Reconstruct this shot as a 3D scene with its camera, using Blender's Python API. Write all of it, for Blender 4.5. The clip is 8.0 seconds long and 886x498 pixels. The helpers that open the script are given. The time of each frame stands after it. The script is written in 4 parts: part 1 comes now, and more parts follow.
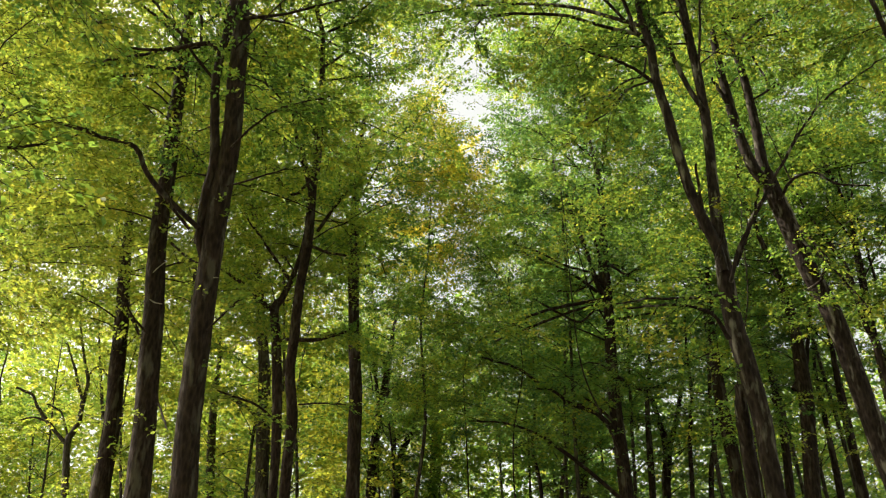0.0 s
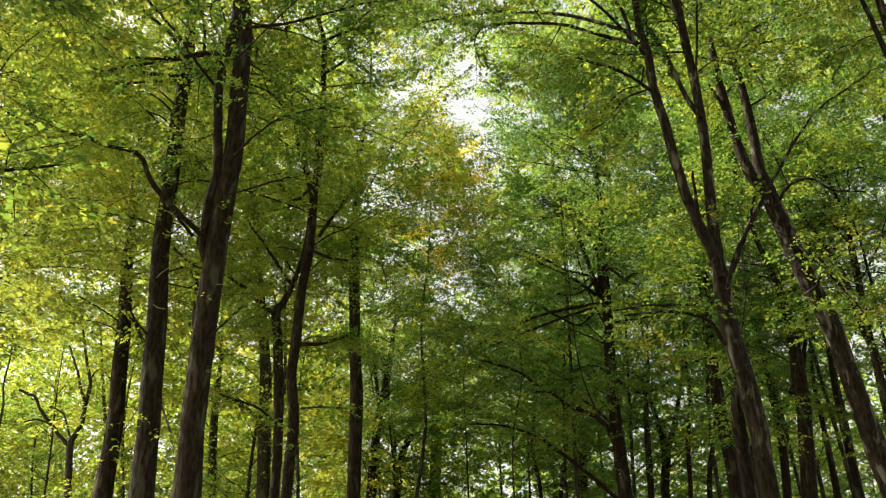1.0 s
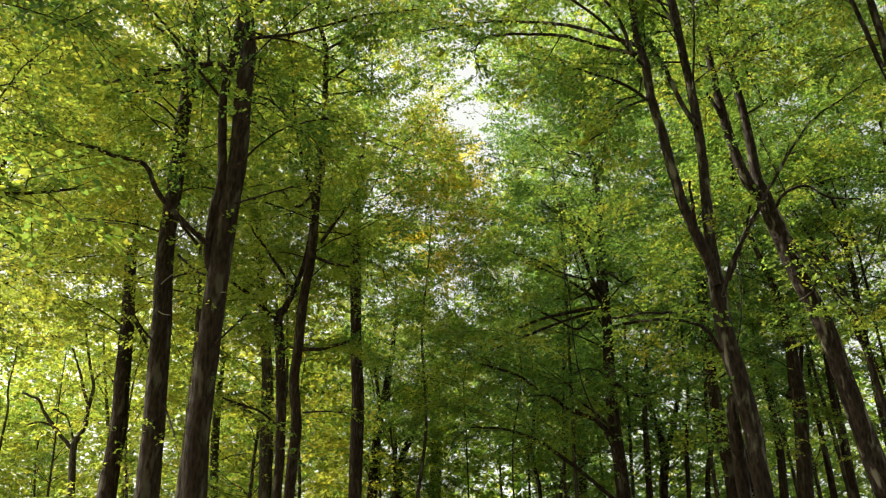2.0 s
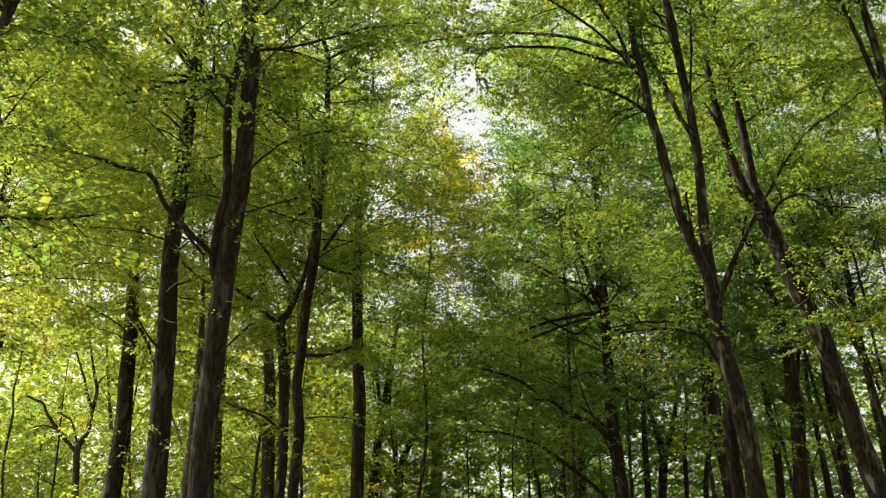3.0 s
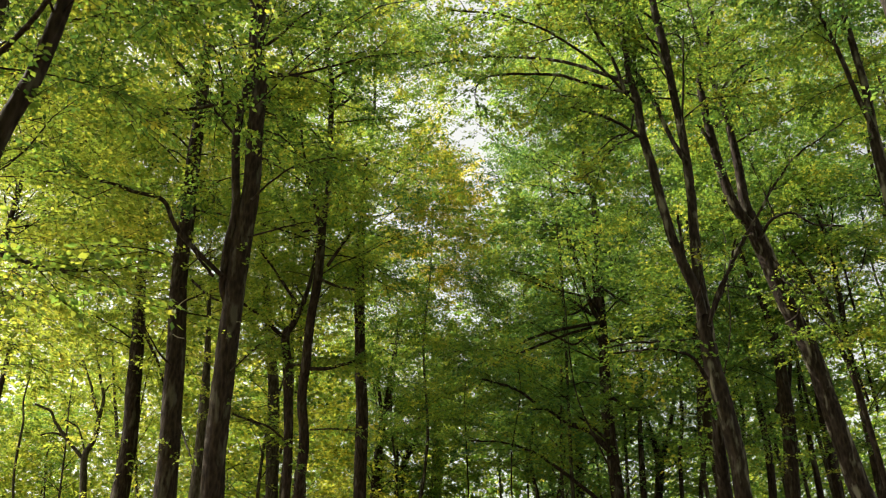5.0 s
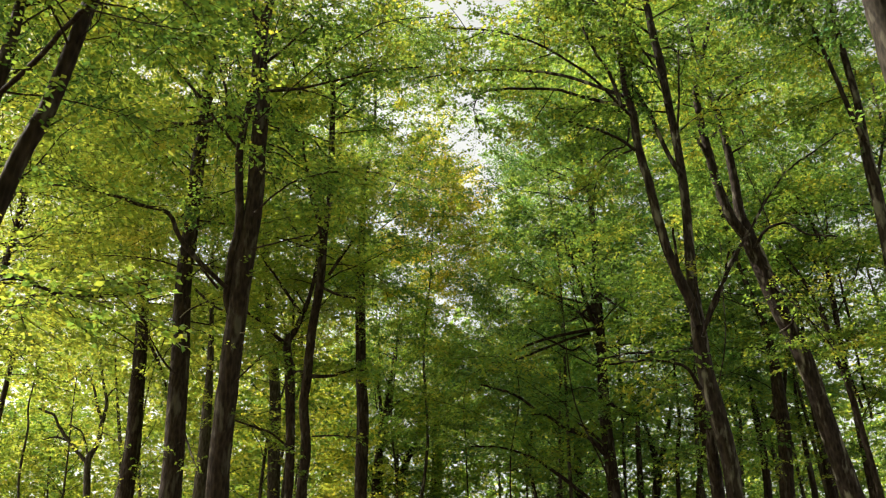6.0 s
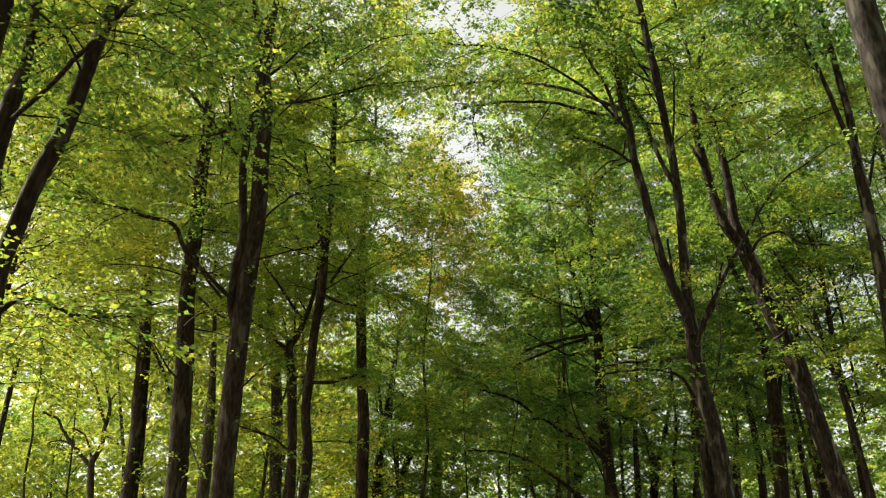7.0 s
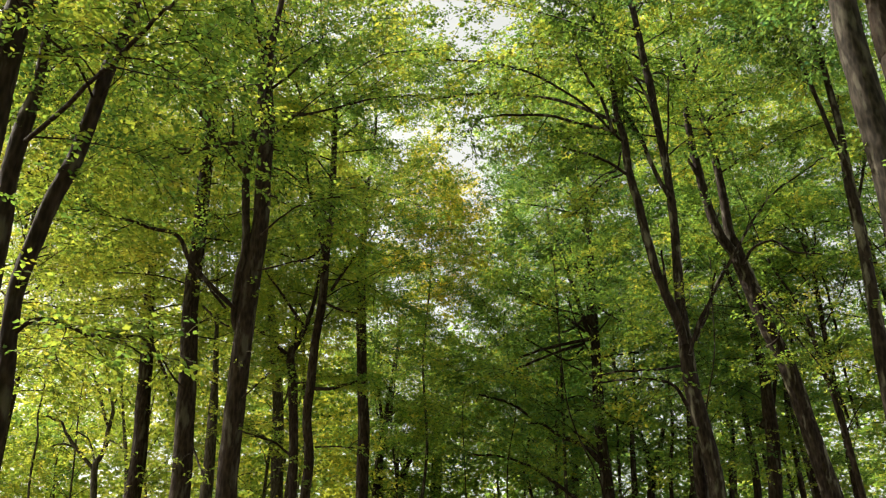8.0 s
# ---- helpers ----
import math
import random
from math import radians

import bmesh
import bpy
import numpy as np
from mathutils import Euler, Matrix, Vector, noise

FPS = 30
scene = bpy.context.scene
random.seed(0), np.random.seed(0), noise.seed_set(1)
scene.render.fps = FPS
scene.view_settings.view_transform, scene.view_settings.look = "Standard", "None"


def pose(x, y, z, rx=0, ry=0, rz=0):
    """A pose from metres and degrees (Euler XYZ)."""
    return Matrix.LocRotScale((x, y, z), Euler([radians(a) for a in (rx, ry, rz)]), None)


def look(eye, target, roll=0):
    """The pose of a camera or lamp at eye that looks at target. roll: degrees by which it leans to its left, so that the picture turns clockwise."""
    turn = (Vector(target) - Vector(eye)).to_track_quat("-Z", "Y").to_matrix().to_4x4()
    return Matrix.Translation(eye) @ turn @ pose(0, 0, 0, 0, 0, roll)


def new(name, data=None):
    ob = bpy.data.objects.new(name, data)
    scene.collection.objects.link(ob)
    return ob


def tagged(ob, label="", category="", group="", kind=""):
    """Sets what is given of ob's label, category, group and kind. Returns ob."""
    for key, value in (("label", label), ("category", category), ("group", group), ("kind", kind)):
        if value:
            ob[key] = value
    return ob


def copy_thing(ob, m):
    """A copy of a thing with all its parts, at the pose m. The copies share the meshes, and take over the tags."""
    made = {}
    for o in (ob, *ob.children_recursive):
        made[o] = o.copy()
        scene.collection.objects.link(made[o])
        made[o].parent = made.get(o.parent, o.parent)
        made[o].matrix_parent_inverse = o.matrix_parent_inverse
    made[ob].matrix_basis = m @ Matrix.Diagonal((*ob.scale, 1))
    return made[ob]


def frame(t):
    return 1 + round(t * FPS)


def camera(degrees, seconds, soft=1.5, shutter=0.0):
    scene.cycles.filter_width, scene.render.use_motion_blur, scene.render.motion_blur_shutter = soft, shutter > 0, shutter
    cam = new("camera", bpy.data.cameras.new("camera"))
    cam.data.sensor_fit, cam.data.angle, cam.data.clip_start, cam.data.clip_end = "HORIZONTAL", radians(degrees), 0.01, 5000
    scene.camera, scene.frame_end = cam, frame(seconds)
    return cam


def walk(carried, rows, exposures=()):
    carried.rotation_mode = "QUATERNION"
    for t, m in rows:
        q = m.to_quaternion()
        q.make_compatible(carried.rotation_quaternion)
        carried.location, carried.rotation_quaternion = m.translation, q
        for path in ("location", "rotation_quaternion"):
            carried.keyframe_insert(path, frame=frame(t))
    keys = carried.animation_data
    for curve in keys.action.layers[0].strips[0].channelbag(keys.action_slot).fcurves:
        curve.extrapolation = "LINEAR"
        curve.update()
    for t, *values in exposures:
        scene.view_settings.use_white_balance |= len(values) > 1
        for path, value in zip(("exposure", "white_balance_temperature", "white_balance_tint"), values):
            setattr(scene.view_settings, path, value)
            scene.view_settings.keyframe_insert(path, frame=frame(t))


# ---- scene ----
# The camera drifts slowly backwards between the trees, tilted up into the canopy.
cam = camera(52.0, 8.0, soft=1.3)
EYE, TILT = 1.7, 27.0
ROWS = [
    (0.0, 0.0000, 0.0000, 0.0000),
    (0.5, -0.0003, -0.1164, 0.0662),
    (1.0, -0.0042, -0.2429, 0.1374),
    (1.5, -0.0111, -0.3884, 0.2167),
    (3.0, -0.0450, -0.8748, 0.5059),
    (3.5, -0.0569, -1.0549, 0.6176),
    (4.0, -0.0628, -1.2295, 0.7239),
    (4.5, -0.0633, -1.4179, 0.8403),
    (6.0, -0.0540, -2.0114, 1.2343),
    (6.5, -0.0485, -2.2160, 1.3553),
    (7.0, -0.0430, -2.4354, 1.4743),
    (7.5, -0.0271, -2.6562, 1.5993),
    (8.0, -0.0126, -2.8871, 1.7234),
]
walk(cam, [(t, pose(0, 0, EYE, TILT) @ pose(x, y, z, 90)) for t, x, y, z in ROWS], exposures=[(0.0, 1.47), (8.0, 1.35)])

# ---- sky, sun and exposure ----
SUN_AZIMUTH, SUN_HEIGHT = radians(-74), radians(43)
world = bpy.data.worlds.new("sky")
scene.world = world
world.use_nodes = True
wn, wl = world.node_tree.nodes, world.node_tree.links
sky = wn.new("ShaderNodeTexSky")
sky.sky_type, sky.sun_disc = "NISHITA", False
sky.sun_elevation, sky.sun_rotation = SUN_HEIGHT, SUN_AZIMUTH
sky.air_density, sky.dust_density, sky.ozone_density = 1.0, 3.0, 0.6
haze = wn.new("ShaderNodeHueSaturation")
haze.inputs["Saturation"].default_value = 0.3
wl.new(sky.outputs["Color"], haze.inputs["Color"])
cream = wn.new("ShaderNodeMix")
cream.data_type, cream.blend_type = "RGBA", "MULTIPLY"
cream.inputs["Factor"].default_value = 1.0
cream.inputs["B"].default_value = (1.0, 0.96, 0.82, 1)
wl.new(haze.outputs["Color"], cream.inputs["A"])
wl.new(cream.outputs["Result"], wn["Background"].inputs["Color"])
wn["Background"].inputs["Strength"].default_value = 0.117
sun = new("sun", bpy.data.lights.new("sun", "SUN"))
sun.data.energy, sun.data.angle, sun.data.color = 3.8, radians(0.6), (1.0, 0.93, 0.78)
to_sun = Vector((math.sin(SUN_AZIMUTH) * math.cos(SUN_HEIGHT), math.cos(SUN_AZIMUTH) * math.cos(SUN_HEIGHT), math.sin(SUN_HEIGHT)))
sun.matrix_world = look(to_sun * 80, (0, 0, 0))


# ---- materials ----
def node_material(name):
    m = bpy.data.materials.new(name)
    m.use_nodes = True
    return m, m.node_tree.nodes, m.node_tree.links


def ramp(nodes, stops):
    r = nodes.new("ShaderNodeValToRGB")
    while len(r.color_ramp.elements) < len(stops):
        r.color_ramp.elements.new(0.5)
    for e, (p, c) in zip(r.color_ramp.elements, stops):
        e.position, e.color = p, (*c, 1)
    return r


def leaf_material(name, tones, glow=0.58, gloss=0.35):
    """Thin leaves: a matt, slightly waxy face that lets light through."""
    m, n, l = node_material(name)
    geo = n.new("ShaderNodeNewGeometry")
    # Besides natural variation, this noise paints lit yellow and shaded dark clumps.
    tex = n.new("ShaderNodeTexNoise")
    tex.inputs["Scale"].default_value, tex.inputs["Detail"].default_value = 0.55, 2.0
    co = n.new("ShaderNodeTexCoord")
    l.new(co.outputs["Object"], tex.inputs["Vector"])
    mix = n.new("ShaderNodeMath")
    mix.operation = "MULTIPLY_ADD"
    l.new(tex.outputs["Fac"], mix.inputs[0])
    mix.inputs[1].default_value = 1.9
    sub = n.new("ShaderNodeMath")
    sub.operation = "MULTIPLY_ADD"
    l.new(geo.outputs["Random Per Island"], sub.inputs[0])
    sub.inputs[1].default_value, sub.inputs[2].default_value = 0.55, -0.72
    l.new(sub.outputs[0], mix.inputs[2])
    r = ramp(n, [(i / (len(tones) - 1), c) for i, c in enumerate(tones)])
    l.new(mix.outputs[0], r.inputs["Fac"])
    p = n["Principled BSDF"]
    p.inputs["Roughness"].default_value = 0.5
    p.inputs["Specular IOR Level"].default_value = gloss
    l.new(r.outputs["Color"], p.inputs["Base Color"])
    tr = n.new("ShaderNodeBsdfTranslucent")
    warm = n.new("ShaderNodeMix")
    warm.data_type, warm.blend_type = "RGBA", "MULTIPLY"
    warm.inputs["Factor"].default_value = 1.0
    l.new(r.outputs["Color"], warm.inputs["A"])
    warm.inputs["B"].default_value = (3.27, 2.87, 1.8, 1)
    l.new(warm.outputs["Result"], tr.inputs["Color"])
    both = n.new("ShaderNodeMixShader")
    both.inputs["Fac"].default_value = glow
    l.new(p.outputs[0], both.inputs[1])
    l.new(tr.outputs[0], both.inputs[2])
    l.new(both.outputs[0], n["Material Output"].inputs["Surface"])
    return m


def bark_material(name, dark, light, ridge=1.0, lichen_dapple=0.25):
    m, n, l = node_material(name)
    co = n.new("ShaderNodeTexCoord")
    mp = n.new("ShaderNodeMapping")
    mp.inputs["Scale"].default_value = (1, 1, 0.28)
    l.new(co.outputs["Object"], mp.inputs["Vector"])
    fine = n.new("ShaderNodeTexNoise")
    fine.inputs["Scale"].default_value, fine.inputs["Detail"].default_value = 26.0, 6.0
    l.new(mp.outputs[0], fine.inputs["Vector"])
    vor = n.new("ShaderNodeTexVoronoi")
    vor.inputs["Scale"].default_value = 16.0
    l.new(mp.outputs[0], vor.inputs["Vector"])
    big = n.new("ShaderNodeTexNoise")
    big.inputs["Scale"].default_value, big.inputs["Detail"].default_value = 5.5, 5.0
    l.new(mp.outputs[0], big.inputs["Vector"])
    h = n.new("ShaderNodeMath")
    h.operation = "MULTIPLY"
    l.new(fine.outputs["Fac"], h.inputs[0])
    l.new(vor.outputs["Distance"], h.inputs[1])
    r = ramp(n, [(0.1, dark), (0.55, light)])
    l.new(h.outputs[0], r.inputs["Fac"])
    # Pale patches serve as lichen and as painted flecks of sun.
    patch = ramp(n, [(0.55, (0, 0, 0)), (0.66, (1, 1, 1))])
    l.new(big.outputs["Fac"], patch.inputs["Fac"])
    amount = n.new("ShaderNodeMath")
    amount.operation = "MULTIPLY"
    amount.inputs[1].default_value = lichen_dapple
    l.new(patch.outputs["Color"], amount.inputs[0])
    mixc = n.new("ShaderNodeMix")
    mixc.data_type = "RGBA"
    l.new(amount.outputs[0], mixc.inputs["Factor"])
    l.new(r.outputs["Color"], mixc.inputs["A"])
    mixc.inputs["B"].default_value = (0.17, 0.155, 0.12, 1)
    p = n["Principled BSDF"]
    p.inputs["Roughness"].default_value = 0.85
    p.inputs["Specular IOR Level"].default_value = 0.12
    l.new(mixc.outputs["Result"], p.inputs["Base Color"])
    b = n.new("ShaderNodeBump")
    b.inputs["Strength"].default_value, b.inputs["Distance"].default_value = 0.8 * ridge, 0.03
    l.new(h.outputs[0], b.inputs["Height"])
    l.new(b.outputs[0], p.inputs["Normal"])
    return m


def litter_material():
    m, n, l = node_material("leaf_litter")
    co = n.new("ShaderNodeTexCoord")
    a = n.new("ShaderNodeTexVoronoi")
    a.inputs["Scale"].default_value = 14.0
    l.new(co.outputs["Object"], a.inputs["Vector"])
    b = n.new("ShaderNodeTexNoise")
    b.inputs["Scale"].default_value, b.inputs["Detail"].default_value = 0.4, 6.0
    l.new(co.outputs["Object"], b.inputs["Vector"])
    r = ramp(n, [(0.0, (0.05, 0.035, 0.02)), (0.5, (0.12, 0.075, 0.035)), (1.0, (0.2, 0.14, 0.06))])
    l.new(a.outputs["Color"], r.inputs["Fac"])
    g = ramp(n, [(0.45, (0, 0, 0)), (0.65, (1, 1, 1))])
    l.new(b.outputs["Fac"], g.inputs["Fac"])
    mx = n.new("ShaderNodeMix")
    mx.data_type = "RGBA"
    l.new(g.outputs["Color"], mx.inputs["Factor"])
    l.new(r.outputs["Color"], mx.inputs["A"])
    mx.inputs["B"].default_value = (0.05, 0.075, 0.02, 1)
    p = n["Principled BSDF"]
    p.inputs["Roughness"].default_value = 0.9
    l.new(mx.outputs["Result"], p.inputs["Base Color"])
    bump = n.new("ShaderNodeBump")
    bump.inputs["Strength"].default_value, bump.inputs["Distance"].default_value = 0.6, 0.04
    l.new(a.outputs["Distance"], bump.inputs["Height"])
    l.new(bump.outputs[0], p.inputs["Normal"])
    return m


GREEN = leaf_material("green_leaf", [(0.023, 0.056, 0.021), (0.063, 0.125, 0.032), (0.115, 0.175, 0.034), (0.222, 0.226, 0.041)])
# Deep green, darkened further to paint in the shade of the right row.
SHADED_DEEP = leaf_material("shaded_deep_green_leaf", [(0.022, 0.063, 0.039), (0.061, 0.133, 0.049), (0.103, 0.179, 0.050), (0.170, 0.216, 0.051)])
# Yellow-green with the sunlight of the left side put into tones and glow.
SUNLIT_GOLD = leaf_material("sunlit_yellow_green_leaf", [(0.054, 0.101, 0.023), (0.097, 0.150, 0.030), (0.154, 0.193, 0.037), (0.222, 0.222, 0.043)], glow=0.63)
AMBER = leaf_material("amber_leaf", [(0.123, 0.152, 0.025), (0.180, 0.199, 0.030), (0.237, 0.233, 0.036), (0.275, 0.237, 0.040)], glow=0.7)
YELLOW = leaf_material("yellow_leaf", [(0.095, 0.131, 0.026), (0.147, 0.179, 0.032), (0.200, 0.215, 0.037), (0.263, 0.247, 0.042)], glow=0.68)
PALE = bark_material("bleached_wood", (0.3, 0.26, 0.2), (0.5, 0.45, 0.37), ridge=0.2, lichen_dapple=0.0)
BARK = bark_material("brown_bark", (0.0165, 0.011, 0.0085), (0.053, 0.036, 0.027), lichen_dapple=0.4)
# Sun dapples on the shaded row's stems are painted in as strong pale patches.
DAPPLED_BARK = bark_material("sun_dappled_bark", (0.0135, 0.009, 0.007), (0.05, 0.036, 0.028), ridge=0.8, lichen_dapple=0.95)
GREY_BARK = bark_material("grey_bark", (0.025, 0.021, 0.015), (0.1, 0.085, 0.062), ridge=0.6, lichen_dapple=0.5)
SMOOTH_BARK = bark_material("smooth_bark", (0.016, 0.013, 0.01), (0.06, 0.048, 0.038), ridge=0.35, lichen_dapple=0.4)
LITTER = litter_material()


# ---- building trees ----
def link_mesh(name, verts, faces, material, parent=None, smooth=True, label=""):
    """One mesh of quads from numpy arrays."""
    me = bpy.data.meshes.new(name)
    verts, faces = np.asarray(verts, np.float32), np.asarray(faces, np.int32)
    me.vertices.add(len(verts))
    me.vertices.foreach_set("co", verts.ravel())
    me.loops.add(faces.size)
    me.loops.foreach_set("vertex_index", faces.ravel())
    me.polygons.add(len(faces))
    me.polygons.foreach_set("loop_start", np.arange(0, faces.size, faces.shape[1], dtype=np.int32))
    me.polygons.foreach_set("use_smooth", np.full(len(faces), smooth))
    me.materials.append(material)
    me.update()
    me.validate()
    ob = new(name, me)
    if parent:
        ob.parent = parent
    if label:
        ob["label"] = label
    return ob


def glide(knots, steps):
    """A smooth run of points through a few knots (Catmull-Rom)."""
    k = np.asarray(knots, float)
    k = np.vstack([2 * k[0] - k[1], k, 2 * k[-1] - k[-2]])
    out = []
    for i in range(1, len(k) - 2):
        t = np.linspace(0, 1, steps, endpoint=False)[:, None]
        a, b, c, d = k[i - 1:i + 3]
        out.append(0.5 * (2 * b + (c - a) * t + (2 * a - 5 * b + 4 * c - d) * t ** 2 + (3 * b - a - 3 * c + d) * t ** 3))
    out.append(k[-2][None])
    out = np.vstack(out)
    out[:, 3] = np.maximum(out[:, 3], 0.006)
    return out


def tube(run, sides, rng, rough=0.05):
    """A round, slightly lumpy tapered tube along a run of (x, y, z, radius)."""
    p, r = run[:, :3], run[:, 3]
    d = np.gradient(p, axis=0)
    d /= np.linalg.norm(d, axis=1)[:, None] + 1e-9
    side = np.cross(d, (0.31, 0.95, 0.05))
    side /= np.linalg.norm(side, axis=1)[:, None] + 1e-9
    up = np.cross(side, d)
    a = np.linspace(0, 2 * np.pi, sides, endpoint=False)
    lump = 1 + rough * (np.sin(a * 3 + rng.uniform(0, 6)) * 0.6 + rng.normal(0, 0.5, (len(run), sides)))
    ring = (np.cos(a)[None, :, None] * side[:, None] + np.sin(a)[None, :, None] * up[:, None]) * (r[:, None] * lump)[:, :, None]
    v = (p[:, None] + ring).reshape(-1, 3)
    i = np.arange(len(run) - 1)[:, None] * sides
    j = np.arange(sides)[None]
    q = (j + 1) % sides
    f = np.stack([i + j, i + q, i + sides + q, i + sides + j], -1).reshape(-1, 4)
    return v, f


def link_leaves(name, kites, slips, material, parent=None):
    """One mesh of leaves: four-cornered folded ones near by, three-cornered ones far off."""
    me = bpy.data.meshes.new(name)
    co = np.concatenate([kites.reshape(-1, 3), slips.reshape(-1, 3)]).astype(np.float32)
    me.vertices.add(len(co))
    me.vertices.foreach_set("co", co.ravel())
    me.loops.add(len(co))
    me.loops.foreach_set("vertex_index", np.arange(len(co), dtype=np.int32))
    me.polygons.add(len(kites) + len(slips))
    first = np.concatenate([np.arange(len(kites)) * 4, len(kites) * 4 + np.arange(len(slips)) * 3])
    me.polygons.foreach_set("loop_start", first.astype(np.int32))
    me.materials.append(material)
    me.update()
    ob = new(name, me)
    if parent:
        ob.parent = parent
    return ob


def close_by(p):
    """True in the part of the wood along the ride that gets its finest leaves."""
    y = p[:, 1] + 3.6
    return (y > 2) & (np.abs(p[:, 0]) < 0.53 * np.hypot(y, p[:, 2] - 1.7) + 0.6) & (p[:, 2] < 2.4 + 0.98 * y) & (p[:, 2] > 1.2 + 0.17 * y)


def clumped(p):
    """Leaves gather in clumps of a metre or two with thin places between them."""
    x, y, z = p[:, 0], p[:, 1], p[:, 2]
    n = np.sin(2.3 * x + 1.1 * y + 0.7 * z) + np.sin(1.7 * y - 1.3 * z + 2 + 0.5 * x) + np.sin(2.9 * z - 1.9 * x + 0.6 * y + 4) + 0.7 * np.sin(4.1 * x + 3.7 * z - 2.2 * y)
    return n > -1.5


class Foliage:
    """Gathers the twigs and the leaves of one tree."""

    def __init__(self, rng, leaf, step, keep=None):
        self.rng, self.leaf, self.step, self.keep = rng, leaf, step, keep
        self.tv, self.lv, self.sv, self.sf, self.n, self.kv, self.slip, self.even = [], [], [], [], 0, [], False, False
        self.twigs = self.shoots = True

    def spray(self, start, way, length):
        """Flat leafy twigs: start, direction and length of each (arrays)."""
        rng = self.rng
        way = way / np.linalg.norm(way, axis=1)[:, None]
        mid = start + way * length[:, None] * 0.5
        ok = clumped(mid) if not self.slip else np.ones(len(mid), bool)
        if self.keep is not None:
            ok &= self.keep(mid)
        start, way, length = start[ok], way[ok], length[ok]
        if not len(start):
            return
        end = start + way * length[:, None] + np.array((0, 0, -0.16)) * (length ** 2)[:, None]
        side = np.cross(way, (0, 0, 1.0))
        side /= np.linalg.norm(side, axis=1)[:, None] + 1e-6
        w = 0.0045 + 0.003 * length[:, None]
        up = np.cross(side, way)
        ring = [start + side * w, start - side * w * 0.5 + up * w * 0.87, start - side * w * 0.5 - up * w * 0.87]
        tip = [end + side * w * 0.3, end - side * w * 0.15 + up * w * 0.26, end - side * w * 0.15 - up * w * 0.26]
        fine = np.ones(len(start), bool) if self.even else close_by(start)
        if self.twigs:
            self.tv.append(np.stack(ring + tip, 1)[fine])
        # leaves in two rows along each twig
        n = np.maximum(2, (length / self.step * np.where(fine, 1.0, 0.15)).astype(int))
        k = np.repeat(np.arange(len(n)), n)
        first = np.repeat(np.cumsum(n) - n, n)
        u = (np.arange(len(k)) - first + rng.uniform(0.2, 0.9, len(k))) / n[k]
        hand = np.where((np.arange(len(k)) - first) % 2, 1.0, -1.0)
        sag = -0.16 * (length[k] * u) ** 2
        at = start[k] + way[k] * (length[k] * u)[:, None] + np.stack([0 * sag, 0 * sag, sag], 1)
        m = len(k)
        angle = rng.normal(0.95, 0.25, m) * (1 - 0.6 * u ** 4)
        axis = way[k] * np.cos(angle)[:, None] + side[k] * (hand * np.sin(angle))[:, None]
        axis += rng.normal(0, 0.22, (m, 3)) + np.array((0, 0, -0.3))
        axis /= np.linalg.norm(axis, axis=1)[:, None]
        nrm = np.array((0, 0, 1.0)) + rng.normal(0, 0.5, (m, 3))
        flat = np.cross(axis, nrm)
        flat /= np.linalg.norm(flat, axis=1)[:, None] + 1e-6
        nrm = np.cross(flat, axis)
        size = (1.15 * self.leaf * rng.uniform(0.65, 1.25, m) * np.where(fine[k], 1.0, 1.8))[:, None]
        at = at + rng.normal(0, 0.35 * self.leaf, (m, 3))
        mid = at + axis * size * 0.45 + nrm * size * 0.09
        kite = fine[k] & (not self.slip)
        q = np.stack([at, mid + flat * size * 0.33, at + axis * size, mid - flat * size * 0.33], 1)
        self.lv.append(q[kite])
        slip = ~kite
        a, b, d, z = at[slip], axis[slip], flat[slip], size[slip]
        self.kv.append(np.stack([a - d * z * 0.36, a + b * z * 0.35 + d * z * 0.36, a + b * z * 0.95 - d * z * 0.12], 1))

    def along(self, run, first, gap, long, spread=1.0):
        """Twigs to both sides of a bough."""
        rng = self.rng
        p = run[:, :3]
        seg = np.linalg.norm(np.diff(p, axis=0), axis=1)
        s = np.concatenate([[0], np.cumsum(seg)])
        total = s[-1]
        at = np.arange(first * total, total, gap)
        at = np.minimum(at + rng.uniform(-0.4, 0.4, len(at)) * gap, total)
        at = np.concatenate([at, np.full(3, total)])
        q = np.stack([np.interp(at, s, p[:, c]) for c in range(3)], 1)
        d = np.stack([np.interp(at, (s[1:] + s[:-1]) / 2, np.diff(p[:, c]) / seg) for c in range(3)], 1)
        u = at / total
        turn = rng.normal(0.95, 0.25, len(at)) * np.where(np.arange(len(at)) % 2, 1, -1) * spread
        turn[-3:] = (-0.4, 0.0, 0.4)
        c, sn = np.cos(turn), np.sin(turn)
        way = np.stack([d[:, 0] * c - d[:, 1] * sn, d[:, 0] * sn + d[:, 1] * c, d[:, 2] * 0.4 + rng.normal(0.06, 0.14, len(at))], 1)
        length = long * (0.35 + 0.75 * np.sin(np.pi * np.clip(0.18 + 0.72 * u, 0, 1))) * rng.uniform(0.6, 1.2, len(at))
        self.spray(q, way, length)

